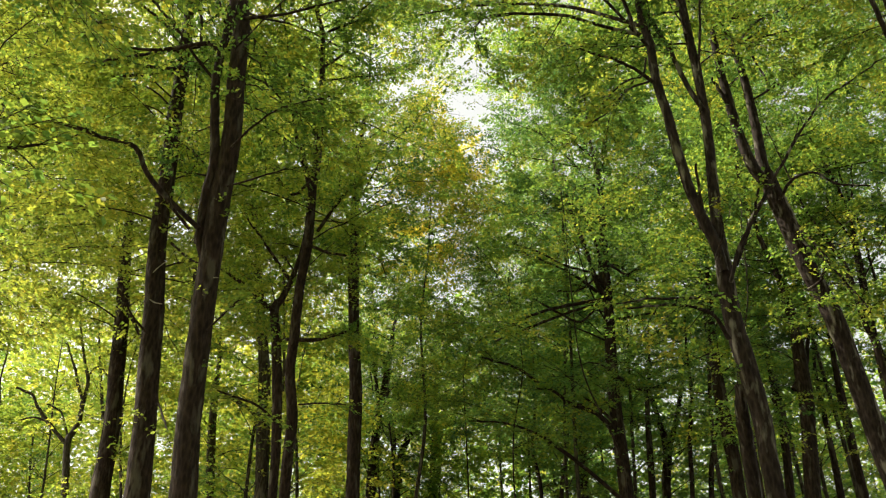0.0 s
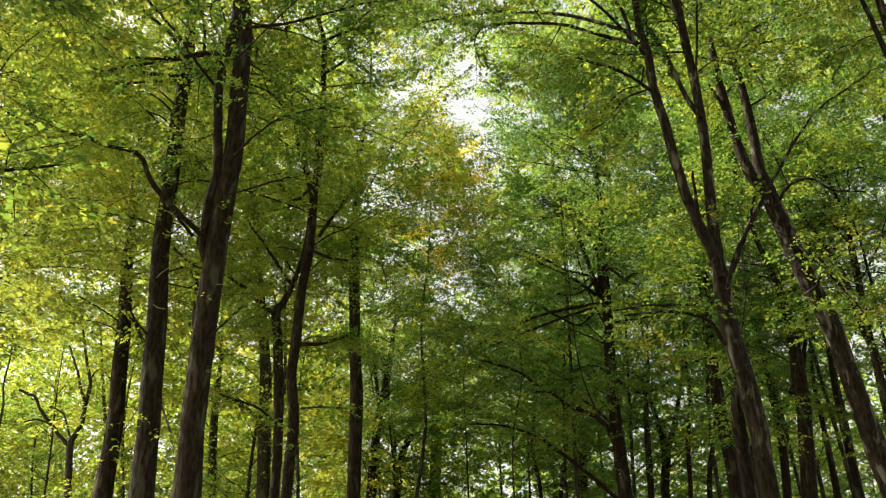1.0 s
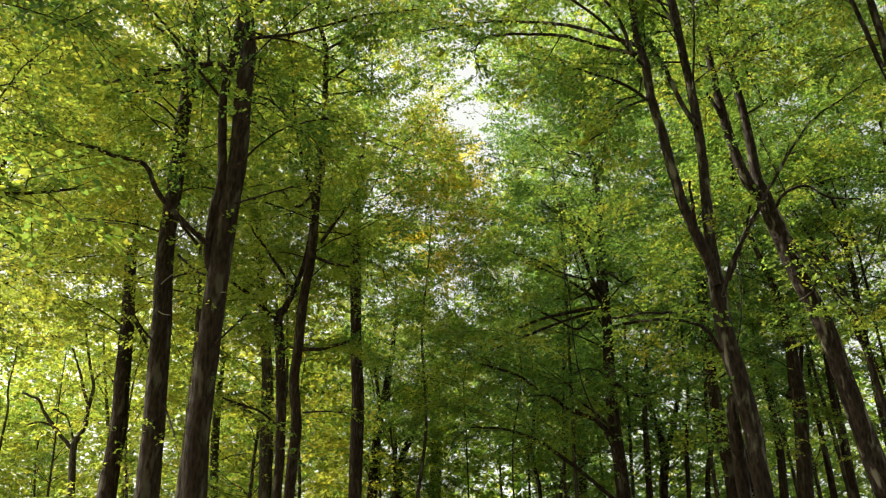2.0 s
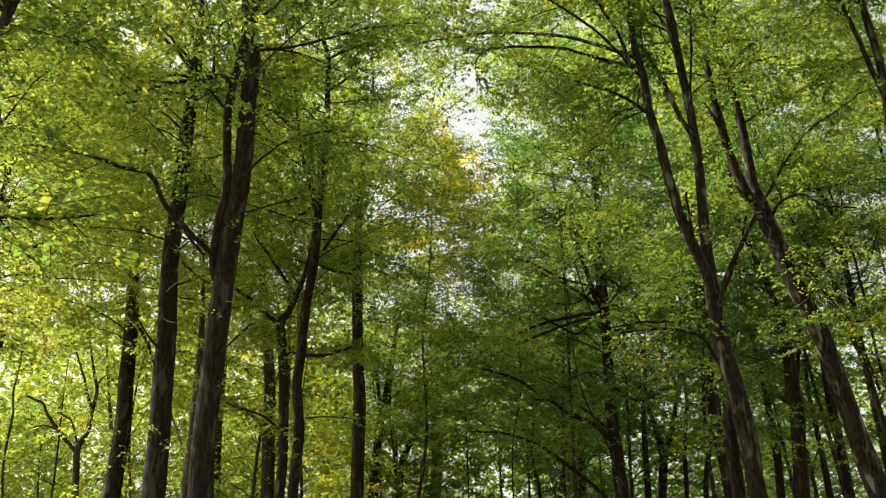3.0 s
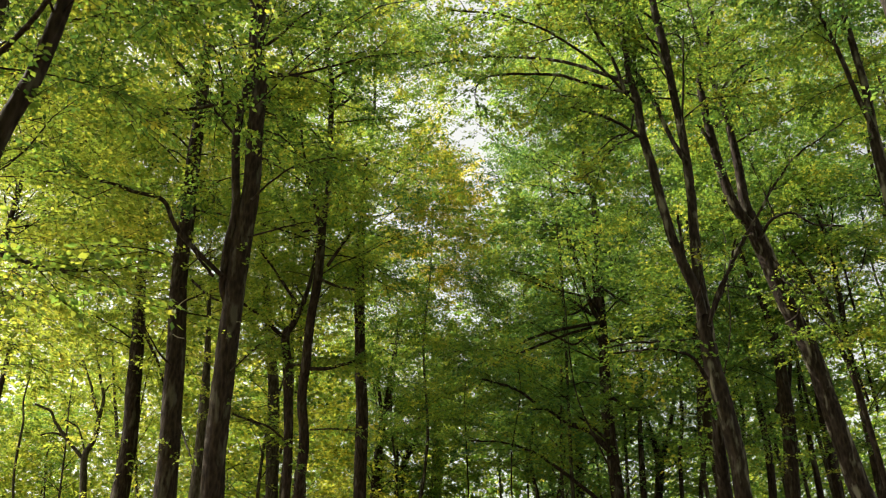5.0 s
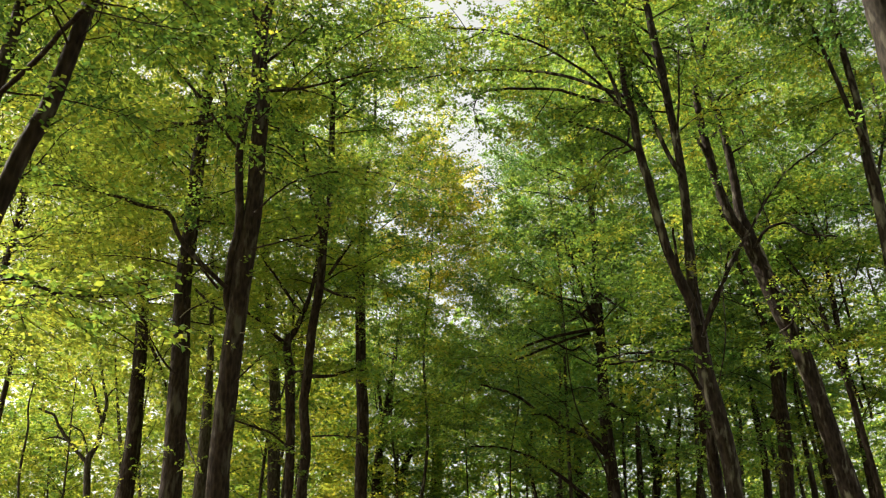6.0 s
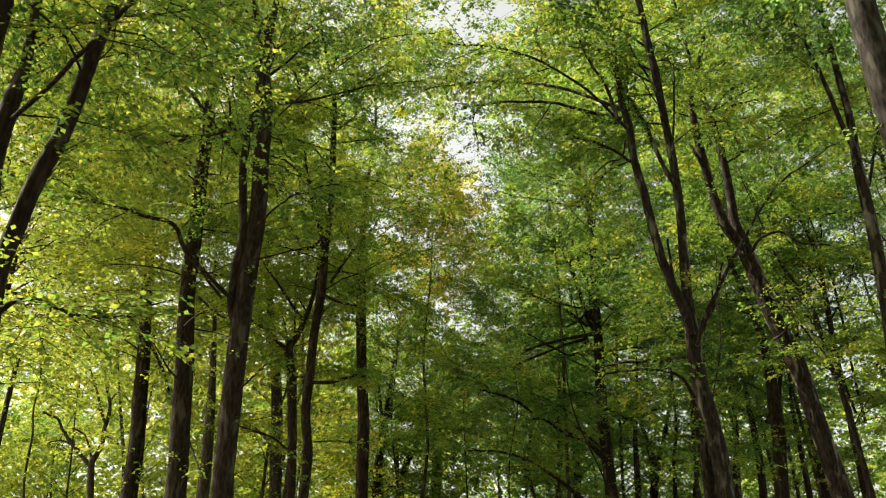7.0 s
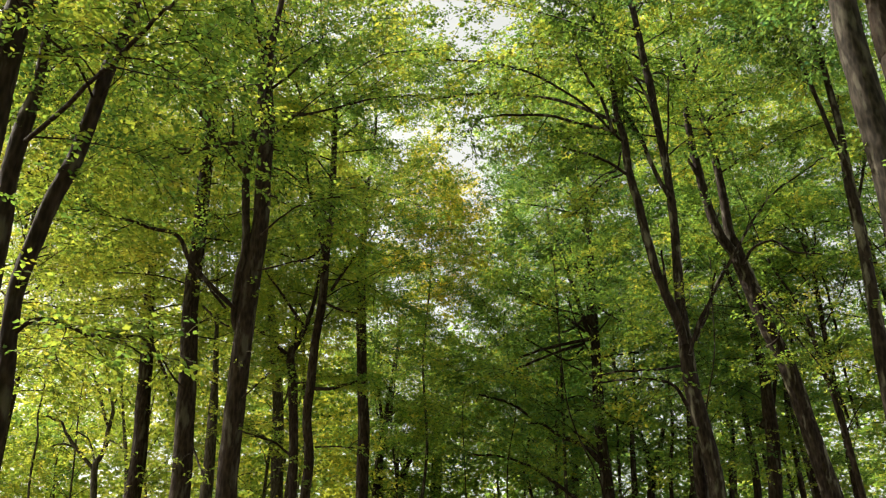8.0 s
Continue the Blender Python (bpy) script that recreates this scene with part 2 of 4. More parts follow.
    def fan(self, run, first, shoots, gap, long):
        """A bough's own twigs, and side shoots that carry more of them."""
        rng = self.rng
        self.along(run, max(first, 0.3), gap * 1.3, long * 0.8)
        p = run[:, :3]
        total = np.linalg.norm(np.diff(p, axis=0), axis=1).sum()
        for i in range(shoots):
            u = first + (0.95 - first) * (i + rng.uniform(0, 1)) / shoots
            x = u * (len(p) - 1)
            j = min(int(x), len(p) - 2)
            at = p[j] + (p[j + 1] - p[j]) * (x - j)
            d = (p[j + 1] - p[j]) / (np.linalg.norm(p[j + 1] - p[j]) + 1e-6)
            turn = rng.normal(0.8, 0.2) * (1 if i % 2 else -1)
            length = total * rng.uniform(0.28, 0.5) * (1.15 - 0.55 * u)
            r = max(0.006, min(run[j, 3] * 0.6, 0.006 + 0.006 * length))
            way = np.array((d[0] * math.cos(turn) - d[1] * math.sin(turn), d[0] * math.sin(turn) + d[1] * math.cos(turn), d[2] * 0.6 + rng.normal(0.1, 0.32)))
            pts = [(*at, r)]
            for s in range(1, 5):
                way = way + rng.normal(0, 0.12, 3) + np.array((0, 0, -0.06))
                way /= np.linalg.norm(way)
                at = at + way * length / 4
                pts.append((*at, r * (1 - s / 4.6)))
            side = np.array(pts)
            if self.keep is not None and not self.keep(side[2:, :3]).any():
                continue
            if self.shoots and close_by(side[2:3, :3])[0]:
                v, f = tube(side, 3, rng, 0)
                self.sv.append(v)
                self.sf.append(f + self.n)
                self.n += len(v)
            self.along(side, 0.12, gap, long)

    def link(self, parent, leaf_mat, bark_mat, extra=()):
        vs, fs, n = [], [], 0
        if self.tv:
            t = np.concatenate(self.tv)
            i = np.arange(len(t))[:, None] * 6
            fs.append(np.concatenate([i + np.array(q) for q in ((0, 1, 4, 3), (1, 2, 5, 4), (2, 0, 3, 5))]))
            vs.append(t.reshape(-1, 3))
            n = len(vs[0])
        for v, f in zip(self.sv, self.sf):
            vs.append(v)
            fs.append(f + n)
        n += self.n
        for v, f in extra:
            vs.append(v)
            fs.append(f + n)
            n += len(v)
        if vs:
            tagged(link_mesh("twig_growth", np.vstack(vs), np.vstack(fs), bark_mat, parent), kind="stuff")
        if self.lv:
            kites, slips = np.concatenate(self.lv), np.concatenate(self.kv)
            link_leaves("crown", kites, slips, leaf_mat, parent)


def twiggy(run, rng):
    """A thin limb with a few bare, crooked side twigs."""
    v, f = tube(run, 6, rng)
    vs, fs, n = [v], [f], len(v)
    total = np.linalg.norm(np.diff(run[:, :3], axis=0), axis=1).sum()
    for i in range(int(total * 1.6) + 1):
        j = int(rng.integers(len(run) // 4, len(run) - 1))
        d = run[j + 1, :3] - run[j, :3]
        way = d / np.linalg.norm(d) + rng.normal(0, 0.75, 3) * np.array((1, 0.6, 1)) + np.array((0, 0, 0.15))
        way /= np.linalg.norm(way)
        at, length, r = run[j, :3], rng.uniform(0.3, 0.9), min(run[j, 3] * 0.55, 0.013)
        pts = [(*at, r)]
        for k in range(1, 5):
            at = at + way * length / 4
            way = way + rng.normal(0, 0.25, 3)
            way /= np.linalg.norm(way)
            pts.append((*at, max(0.004, r * (1 - k / 5))))
        v, f = tube(np.array(pts), 4, rng, 0)
        vs.append(v)
        fs.append(f + n)
        n += len(v)
    return np.vstack(vs), np.vstack(fs)


def tree(label, spine, limbs, bare_limbs=(), height=22.0, bare=6.0, boughs=40, reach=4.0, leaf=0.088, step=0.036, gap=0.18, long=0.75,
         foliage=None, bark=None, seed=1, open_side=None, keep=None, thin_low=0.5, shoots=6, distant=False, tufts=4, shy=0.0, stout=1.0, group="forest trees"):
    """A woodland tree. spine: (x, y, z, radius) knots of the trunk from the ground up, limbs: the same for its main limbs.
    Boughs with flat sprays of leaves grow from it between the height bare and the top."""
    foliage, bark = foliage or GREEN, bark or BARK
    rng = np.random.default_rng(seed)
    base = spine[0]
    root = tagged(new("tree"), label, "tree", group)
    root.location = base[:3]
    shift = np.array((*base[:3], 0.0))
    k = np.asarray(spine, float)
    # the leader goes on above the last knot, thinning out
    if k[-1, 2] < height - 1:
        d = (k[-1] - k[-3])[:3]
        d = d / np.linalg.norm(d)
        extra, p, r, rise = [], k[-1, :3].copy(), k[-1, 3], height - k[-1, 2]
        for i in range(1, 6):
            d = d * 0.8 + np.array((0, 0, 0.2)) + np.array((*rng.normal(0, 0.06, 2), 0))
            d /= np.linalg.norm(d)
            p = p + d * rise / 5 / max(d[2], 0.5)
            extra.append((*p, max(0.012, r * (1 - i / 5.4))))
        k = np.vstack([k, extra])
    run = glide(k, 3 if distant else 5)
    flare = np.exp(-run[:, 2] / 0.35)
    thick = run.copy()
    thick[:, 3] *= 1 + 0.55 * flare
    v, f = tube(thick - shift, 8 if distant else 14, rng)
    link_mesh("trunk", v, f, bark, root)
    grow = Foliage(rng, leaf, step, keep)
    grow.twigs, grow.shoots, grow.slip, grow.even = base[1] < 19 and not distant, not distant, distant or base[1] > 25.5, distant
    for limb in limbs:
        lr = glide(limb, 5)
        lr[:, :3] += rng.normal(0, 0.012, lr[:, :3].shape) * np.linspace(0, 1, len(lr))[:, None]
        v, f = tube(lr - shift, 8, rng)
        link_mesh("limb", v, f, bark, root)
        grow.fan(lr, 0.42 if limb[0][3] < 0.07 else 0.6, shoots, gap, long)
    for limb in bare_limbs:
        lr = glide(limb, 5)
        lr[:, :3] += rng.normal(0, 0.014, lr[:, :3].shape) * np.linspace(0, 1, len(lr))[:, None]
        v, f = twiggy(lr - shift, rng)
        link_mesh("limb", v, f, bark, root)
        grow.along(lr, 0.62, gap * 1.5, long * 0.8)
    z = run[:, 2]
    top = z.max()
    far = []
    for i in range(boughs):
        h = bare + (top - 0.4 - bare) * ((i + rng.uniform(0, 1)) / boughs) ** (1 - thin_low * 0.5)
        j = int(np.argmin(np.abs(z - h)))
        p, r0 = run[j, :3].copy(), run[j, 3]
        rel = (h - bare) / max(top - bare, 1)
        length = reach * (0.35 + 0.9 * math.sin(math.pi * (0.2 + 0.72 * rel)) * 0.85) * rng.uniform(0.55, 1.15)
        az = rng.uniform(0, 2 * math.pi)
        if open_side is not None and rng.uniform() < 0.45:
            az = open_side + rng.normal(0, 0.6)
        if shy and math.sin(az) < -0.35 and rng.uniform() < shy:
            az = -az
        el = rng.uniform(0.35, 1.2) * (0.8 + 0.35 * rel)
        r = min(r0 * 0.4, 0.006 + 0.005 * length) * stout
        pts = [(*p, r)]
        for s in range(1, 7):
            el = el * 0.88 - 0.055 + rng.normal(0, 0.13)
            az += rng.normal(0, 0.28)
            p = p + np.array((math.cos(az) * math.cos(el), math.sin(az) * math.cos(el), math.sin(el))) * length / 6
            pts.append((*p, r * (1 - s / 6.6)))
        br = glide(pts, 1 if distant or base[1] > 24 else 2)
        if keep is not None and not keep(br[len(br) // 2:, :3]).any():
            continue
        v, f = tube(br - shift, 3 if distant else 4, rng)
        if distant:
            far.append((v, f))
        else:
            link_mesh("bough", v, f, bark, root)
        grow.fan(br, 0.2, shoots, gap, long)
    # short leafy shoots straight from the trunk
    if tufts:
        at = run[rng.integers(np.searchsorted(z, 4.0), max(np.searchsorted(z, top * 0.75), 12), tufts)]
        n = np.repeat(np.arange(tufts), 4)
        a = rng.uniform(0, 2 * np.pi, len(n))
        way = np.stack([np.cos(a), np.sin(a), rng.normal(0.15, 0.3, len(n))], 1)
        p = at[n, :3] + np.stack([0 * a, 0 * a, rng.normal(0, 0.25, len(n))], 1)
        grow.spray(p, way, at[n, 3] + rng.uniform(0.2, 0.7, len(n)))
    for a in (grow.tv, grow.lv, grow.kv, grow.sv):
        for i in range(len(a)):
            a[i] = a[i] - shift[:3]
    grow.link(root, foliage, bark, far)
    return root


def dead_twig(owner, knots):
    """A bleached, leafless twig that juts from a trunk."""
    run = glide(knots, 4) - np.array((*owner.location, 0.0))
    v, f = tube(run, 6, np.random.default_rng(3), 0.1)
    link_mesh("dead_twig", v, f, PALE, owner, label="bleached bare twig")


def straight(x, y, r, top, rng, bend=0.9):
    """Trunk knots of a plain slender tree."""
    out, dx, dy = [], 0.0, 0.0
    for i in range(7):
        u = i / 6
        out.append((x + dx, y + dy, top * 0.92 * u, r * (1 - 0.8 * u)))
        dx, dy = dx + rng.normal(0, bend * 0.4), dy + rng.normal(0, bend * 0.4)
    return out


# ---- the ground ----
gx = np.concatenate([[-2500, -900, -350, -150], np.linspace(-80, 80, 81), [150, 350, 900, 2500]])
gv = np.array([(x, y + 25, 0.0 if abs(x) > 100 or abs(y) > 100 else 0.12 * math.sin(x * 0.31 + 1) * math.cos(y * 0.27) - 0.12) for y in gx for x in gx])
gn = len(gx)
gi = (np.arange(gn - 1)[:, None] * gn + np.arange(gn - 1)[None]).ravel()
tagged(link_mesh("ground", gv, np.stack([gi, gi + 1, gi + gn + 1, gi + gn], 1), LITTER), "brown forest floor strewn with fallen leaves", "ground", kind="structure")


def in_gap(p):
    """False in the narrow opening in the canopy over the ride, which rises away from the walker."""
    cx, cz, rad = 0.05 + 0.028 * p[:, 1], 1.7 + 0.72 * p[:, 1], 0.033 * p[:, 1]
    wave = 1 + 0.5 * np.sin(p[:, 2] * 2.9 + p[:, 1] * 1.3) + 0.45 * np.sin(p[:, 0] * 4.3 + p[:, 2] * 1.7)
    stray = np.sin(np.floor(p[:, 0] * 1.7) * 12.9 + np.floor(p[:, 1] * 1.7) * 78.2 + np.floor(p[:, 2] * 1.7) * 37.7) > 0.72
    return ((p[:, 0] - cx) ** 2 + ((p[:, 2] - cz) * 0.6) ** 2 > (rad * wave) ** 2) | stray


# ---- the row of trees towards the sun ----
two_stemmed = tree("tall dark-barked tree with two stems",
    [(-4.46, 16.17, 0, 0.3), (-4.48, 16.09, 2.25, 0.259), (-4.51, 16, 5, 0.24), (-4.56, 15.93, 6.3, 0.223), (-4.55, 15.87, 7.35, 0.223), (-4.53, 15.8, 8.45, 0.224), (-4.49, 15.73, 9.61, 0.219), (-4.45, 15.67, 10.83, 0.225), (-4.34, 15.6, 12.13, 0.197), (-4.38, 15.53, 13.52, 0.191), (-4.39, 15.47, 14.99, 0.185), (-4.56, 15.4, 16.19, 0.188), (-4.56, 15.33, 17.05, 0.161), (-4.42, 15.27, 17.74, 0.096), (-4.32, 15.2, 18.64, 0.075)],
    [[(-4.54, 15.75, 9.25, 0.054), (-4.74, 15.68, 9.89, 0.088), (-4.71, 15.61, 10.87, 0.107), (-4.62, 15.55, 11.55, 0.103), (-4.69, 15.48, 12.47, 0.099), (-4.78, 15.41, 13.42, 0.095), (-4.72, 15.34, 14.19, 0.09), (-4.62, 15.27, 14.9, 0.085), (-4.57, 15.2, 15.35, 0.092), (-4.6, 15.14, 16.7, 0.079), (-4.86, 15.07, 17.94, 0.059), (-5.06, 15, 18.65, 0.045)],
     [(-4.73, 15.5, 10.04, 0.049), (-5.34, 15.37, 10.6, 0.055), (-5.8, 15.24, 11.1, 0.056), (-6.09, 15.11, 11.65, 0.05), (-6.75, 14.99, 11.83, 0.039), (-7.4, 14.86, 12.01, 0.033), (-8.03, 14.73, 12.08, 0.028), (-8.54, 14.6, 12.12, 0.022)],
     [(-4.67, 15, 13.94, 0.053), (-4.81, 14.9, 14.08, 0.053), (-5.15, 14.8, 13.97, 0.047), (-5.71, 14.7, 13.77, 0.035), (-6.71, 14.6, 13.73, 0.023), (-7.03, 14.5, 13.79, 0.017)],
     [(-4.34, 15.3, 15.11, 0.04), (-3.41, 15.07, 15.03, 0.031), (-2.55, 14.83, 15.08, 0.026), (-1.71, 14.6, 15.16, 0.022), (-0.6, 14.3, 15.05, 0.016)],
     [(-4.26, 15.3, 11.77, 0.028), (-3.74, 14.93, 12.06, 0.022), (-3.14, 14.57, 12.23, 0.017), (-2.1, 14.2, 12.23, 0.016)],
     [(-4.4, 15.2, 14.2, 0.018), (-3, 14, 14.7, 0.014), (-1.4, 12.9, 15.1, 0.012), (-0.1, 12.2, 14.7, 0.01)]],
     bare_limbs=[[(-4.89, 15.5, 13.68, 0.032), (-5.15, 15.35, 13.96, 0.032), (-5.39, 15.2, 14.24, 0.032), (-5.66, 15.05, 14.63, 0.032), (-6.12, 14.9, 15.16, 0.029), (-6.52, 14.75, 15.57, 0.026), (-6.88, 14.6, 15.97, 0.019)],
     [(-5.2, 15.4, 14.46, 0.039), (-5.24, 15.27, 15.1, 0.033), (-5.48, 15.13, 15.81, 0.026), (-5.8, 15, 16.32, 0.02)],
     [(-5.22, 15.4, 14.43, 0.039), (-5.78, 15.07, 14.02, 0.031), (-6.48, 14.73, 13.58, 0.028), (-6.9, 14.4, 13.22, 0.021)],
     [(-4.39, 15.3, 15.95, 0.04), (-3.94, 15.03, 16.13, 0.033), (-3.54, 14.77, 16.34, 0.026), (-3.12, 14.5, 16.47, 0.019)],
     [(-4.34, 15.3, 12.97, 0.025), (-3.87, 15.05, 12.63, 0.018), (-3.55, 14.8, 12.28, 0.015)],
     [(-4.25, 15.4, 10.93, 0.024), (-3.75, 15.13, 10.92, 0.021), (-3.3, 14.87, 10.91, 0.017), (-2.97, 14.6, 10.84, 0.014)],
     [(-4.91, 15.5, 10.03, 0.035), (-5.18, 15.25, 10.3, 0.029), (-5.28, 15, 10.43, 0.017)],
     [(-4.33, 15.5, 7.93, 0.022), (-4, 15.35, 8.2, 0.017), (-3.74, 15.2, 8.4, 0.014)]],
     tufts=7, height=28, bare=12, boughs=44, reach=4.6, seed=11, shy=1.0, keep=in_gap, open_side=2.0)
ragged = tree("straight brown-trunked tree with ragged side boughs",
    [(-6.47, 20, 0, 0.352), (-6.56, 20, 2.62, 0.305), (-6.66, 20, 5.83, 0.282), (-6.72, 20, 7.48, 0.254), (-6.82, 20, 8.82, 0.249), (-6.91, 20, 10.24, 0.243), (-7.06, 20, 11.75, 0.223), (-7.11, 20, 12.87, 0.214), (-7.1, 20, 14.2, 0.205), (-7.17, 20, 15.98, 0.197), (-7.16, 20, 17.69, 0.172), (-7.21, 20, 18.82, 0.159), (-7.27, 20, 20.14, 0.109), (-7.39, 20, 21.76, 0.074)],
    [[(-7.17, 19.7, 17.86, 0.069), (-7.6, 19.7, 18.6, 0.052), (-8.01, 19.7, 19.03, 0.044), (-8.55, 19.7, 19.51, 0.035)],
     [(-6.89, 19.5, 17.05, 0.059), (-7.59, 19.17, 16.83, 0.05), (-8.32, 18.83, 16.77, 0.041), (-8.63, 18.5, 16.74, 0.033)],
     [(-6.92, 19.5, 16.91, 0.051), (-7.58, 18.75, 16.28, 0.041), (-8.21, 18, 15.64, 0.031)],
     [(-7.13, 19.8, 17.82, 0.062), (-7.53, 19.4, 17.63, 0.046), (-8.23, 19, 16.98, 0.037), (-9.03, 18.6, 16.42, 0.029)]],
     bare_limbs=[[(-6.68, 19.8, 11.96, 0.037), (-6.11, 19.4, 11.37, 0.029), (-5.57, 19, 10.96, 0.021)],
     [(-6.81, 19.8, 9.49, 0.028), (-7.13, 19.53, 9.8, 0.028), (-7.33, 19.27, 10.1, 0.021), (-7.47, 19, 10.36, 0.017)],
     [(-6.48, 19.8, 8.06, 0.027), (-6.14, 19.4, 7.47, 0.026), (-5.88, 19, 7.03, 0.019)],
     [(-6.95, 19.8, 15.06, 0.031), (-6.23, 19.4, 14.27, 0.023), (-5.81, 19, 13.61, 0.022)]],
     tufts=7, height=27, bare=10, boughs=54, reach=5.4, seed=12, shy=0.8, foliage=SUNLIT_GOLD, keep=in_gap)
tree("tall dark trunk against bright foliage",
    [(-11.78, 32, 0, 0.416), (-11.85, 32, 3.74, 0.36), (-11.94, 32, 8.3, 0.333), (-11.92, 32, 10.95, 0.305), (-12.09, 32, 13.09, 0.293), (-12.25, 32, 15.36, 0.259), (-12.52, 32, 17.78, 0.223), (-12.52, 32, 18.33, 0.194), (-12.7, 32, 20.24, 0.149), (-12.84, 32, 21.95, 0.101)],
    [[(-11.98, 31.5, 15.38, 0.085), (-11.18, 31.5, 14.01, 0.063), (-10.8, 31.5, 13.13, 0.041)]],
     tufts=7, height=28, bare=13, boughs=54, reach=6.0, leaf=0.11, step=0.05, gap=0.24, seed=13, shy=0.6, foliage=SUNLIT_GOLD, keep=in_gap)
tree("pale mossy trunk deep in the wood",
    [(-6.37, 34, 0, 0.312), (-6.52, 34, 3.92, 0.27), (-6.71, 34, 8.72, 0.25), (-6.88, 34, 11.53, 0.259), (-7.04, 34, 13.8, 0.223), (-7.46, 34, 16.47, 0.184), (-7.79, 34, 18.78, 0.142), (-8.16, 34, 21.52, 0.11)],
    [[(-6.82, 33.5, 11.38, 0.075), (-7.5, 33.5, 12.04, 0.064), (-8.18, 33.5, 12.37, 0.054), (-8.76, 33.5, 12.71, 0.033)]],
     height=26, bare=15, boughs=34, reach=4.2, leaf=0.11, step=0.05, gap=0.24, seed=14, shy=0.6, foliage=SUNLIT_GOLD, bark=GREY_BARK, keep=in_gap)
tree("slender forked tree with a crooked stem",
    [(-4.66, 26, 0, 0.169), (-4.72, 26, 3.18, 0.146), (-4.81, 26, 7.06, 0.135), (-4.82, 26, 8.38, 0.139), (-4.92, 26, 10.07, 0.151), (-5.1, 26, 11.86, 0.147), (-5.23, 26, 12.84, 0.14), (-5.02, 26, 13.24, 0.106), (-4.75, 26, 13.96, 0.089), (-4.52, 26, 14.97, 0.064), (-4.42, 26, 16.21, 0.046)],
    [[(-5.17, 25.7, 12.64, 0.078), (-5.37, 25.28, 12.68, 0.068), (-5.84, 24.85, 13.05, 0.059), (-6.46, 24.42, 13.35, 0.042), (-6.91, 24, 13.67, 0.025)]],
     bare_limbs=[[(-4.79, 26, 13.8, 0.065), (-5.15, 25.75, 14.24, 0.056), (-5.53, 25.5, 14.75, 0.046), (-5.94, 25.25, 15.27, 0.037), (-6.31, 25, 15.73, 0.028)],
     [(-5.07, 26, 11.74, 0.045), (-4.74, 25.7, 11.74, 0.045), (-4.28, 25.4, 11.59, 0.035)],
     [(-4.99, 26, 9.36, 0.043), (-5.48, 25.67, 9.7, 0.035), (-5.94, 25.33, 9.78, 0.034), (-6.48, 25, 9.91, 0.025)]],
     height=22, bare=9, boughs=30, reach=3.2, seed=15, shy=0.8, foliage=SUNLIT_GOLD, keep=in_gap)
tree("winding slender tree with thin bare limbs",
    [(-4.31, 24.49, 0, 0.18), (-4.19, 24.04, 2.95, 0.156), (-4.05, 23.5, 6.55, 0.144), (-4, 23.25, 7.38, 0.145), (-3.92, 23.01, 8.5, 0.147), (-4.03, 22.76, 9.64, 0.134), (-3.95, 22.52, 10.5, 0.135), (-3.86, 22.27, 11.87, 0.129), (-3.69, 22.02, 13.11, 0.131), (-3.63, 21.78, 14.67, 0.118), (-3.5, 21.53, 15.53, 0.095), (-3.48, 21.28, 16.9, 0.088), (-3.5, 21.04, 18.52, 0.082), (-3.52, 20.79, 19.35, 0.074), (-3.72, 20.55, 20.1, 0.058), (-3.68, 20.3, 20.15, 0.046)],
    [[(-3.66, 21.8, 14.55, 0.079), (-3.91, 21.58, 15.38, 0.063), (-4.05, 21.37, 15.8, 0.055), (-4.2, 21.15, 16.51, 0.04), (-4.3, 20.93, 17.23, 0.04), (-4.56, 20.72, 19.29, 0.033), (-4.83, 20.5, 20.38, 0.025)],
     [(-3.43, 20.6, 17.96, 0.04), (-3.04, 20.6, 18.27, 0.04), (-2.78, 20.6, 18.57, 0.032), (-2.75, 20.6, 18.98, 0.024)],
     [(-3.45, 20.4, 18.96, 0.04), (-2.99, 20.4, 19.27, 0.041), (-2.35, 20.4, 19.54, 0.033)],
     [(-3.81, 22.3, 10.39, 0.059), (-3.32, 22.3, 10.39, 0.052), (-2.88, 22.3, 10.51, 0.045), (-2.53, 22.3, 10.62, 0.037)],
     [(-3.38, 21.6, 13.24, 0.053), (-2.99, 21.55, 13.91, 0.046), (-2.48, 21.5, 14.68, 0.031)],
     [(-3.64, 21.4, 14.71, 0.039), (-4.04, 21.27, 14.19, 0.038), (-4.43, 21.13, 14.55, 0.031), (-4.86, 21, 15.28, 0.023)]],
     bare_limbs=[[(-3.68, 22, 13.05, 0.048), (-3.11, 21.7, 12.66, 0.04), (-2.54, 21.4, 12.41, 0.031)],
     [(-3.39, 20.7, 17.58, 0.033), (-2.7, 20.5, 17.52, 0.025), (-1.61, 20.3, 17.5, 0.021)],
     [(-3.67, 20.4, 19.27, 0.034), (-4.05, 20.3, 19.54, 0.03), (-4.32, 20.2, 19.82, 0.026)],
     [(-3.52, 21.5, 14.51, 0.049), (-3.76, 21.33, 15.05, 0.049), (-3.87, 21.17, 15.62, 0.041), (-3.96, 21, 16.19, 0.025)],
     [(-3.68, 20.5, 19.96, 0.043), (-3.51, 20.35, 20.39, 0.035), (-3.23, 20.2, 20.92, 0.026)],
     [(-3.71, 22.6, 8.73, 0.023), (-3.07, 22.3, 8.67, 0.023), (-2.39, 22, 8.53, 0.019)]],
     height=26, bare=11, boughs=34, reach=4.2, seed=16, shy=1.0, keep=in_gap, open_side=0.3)
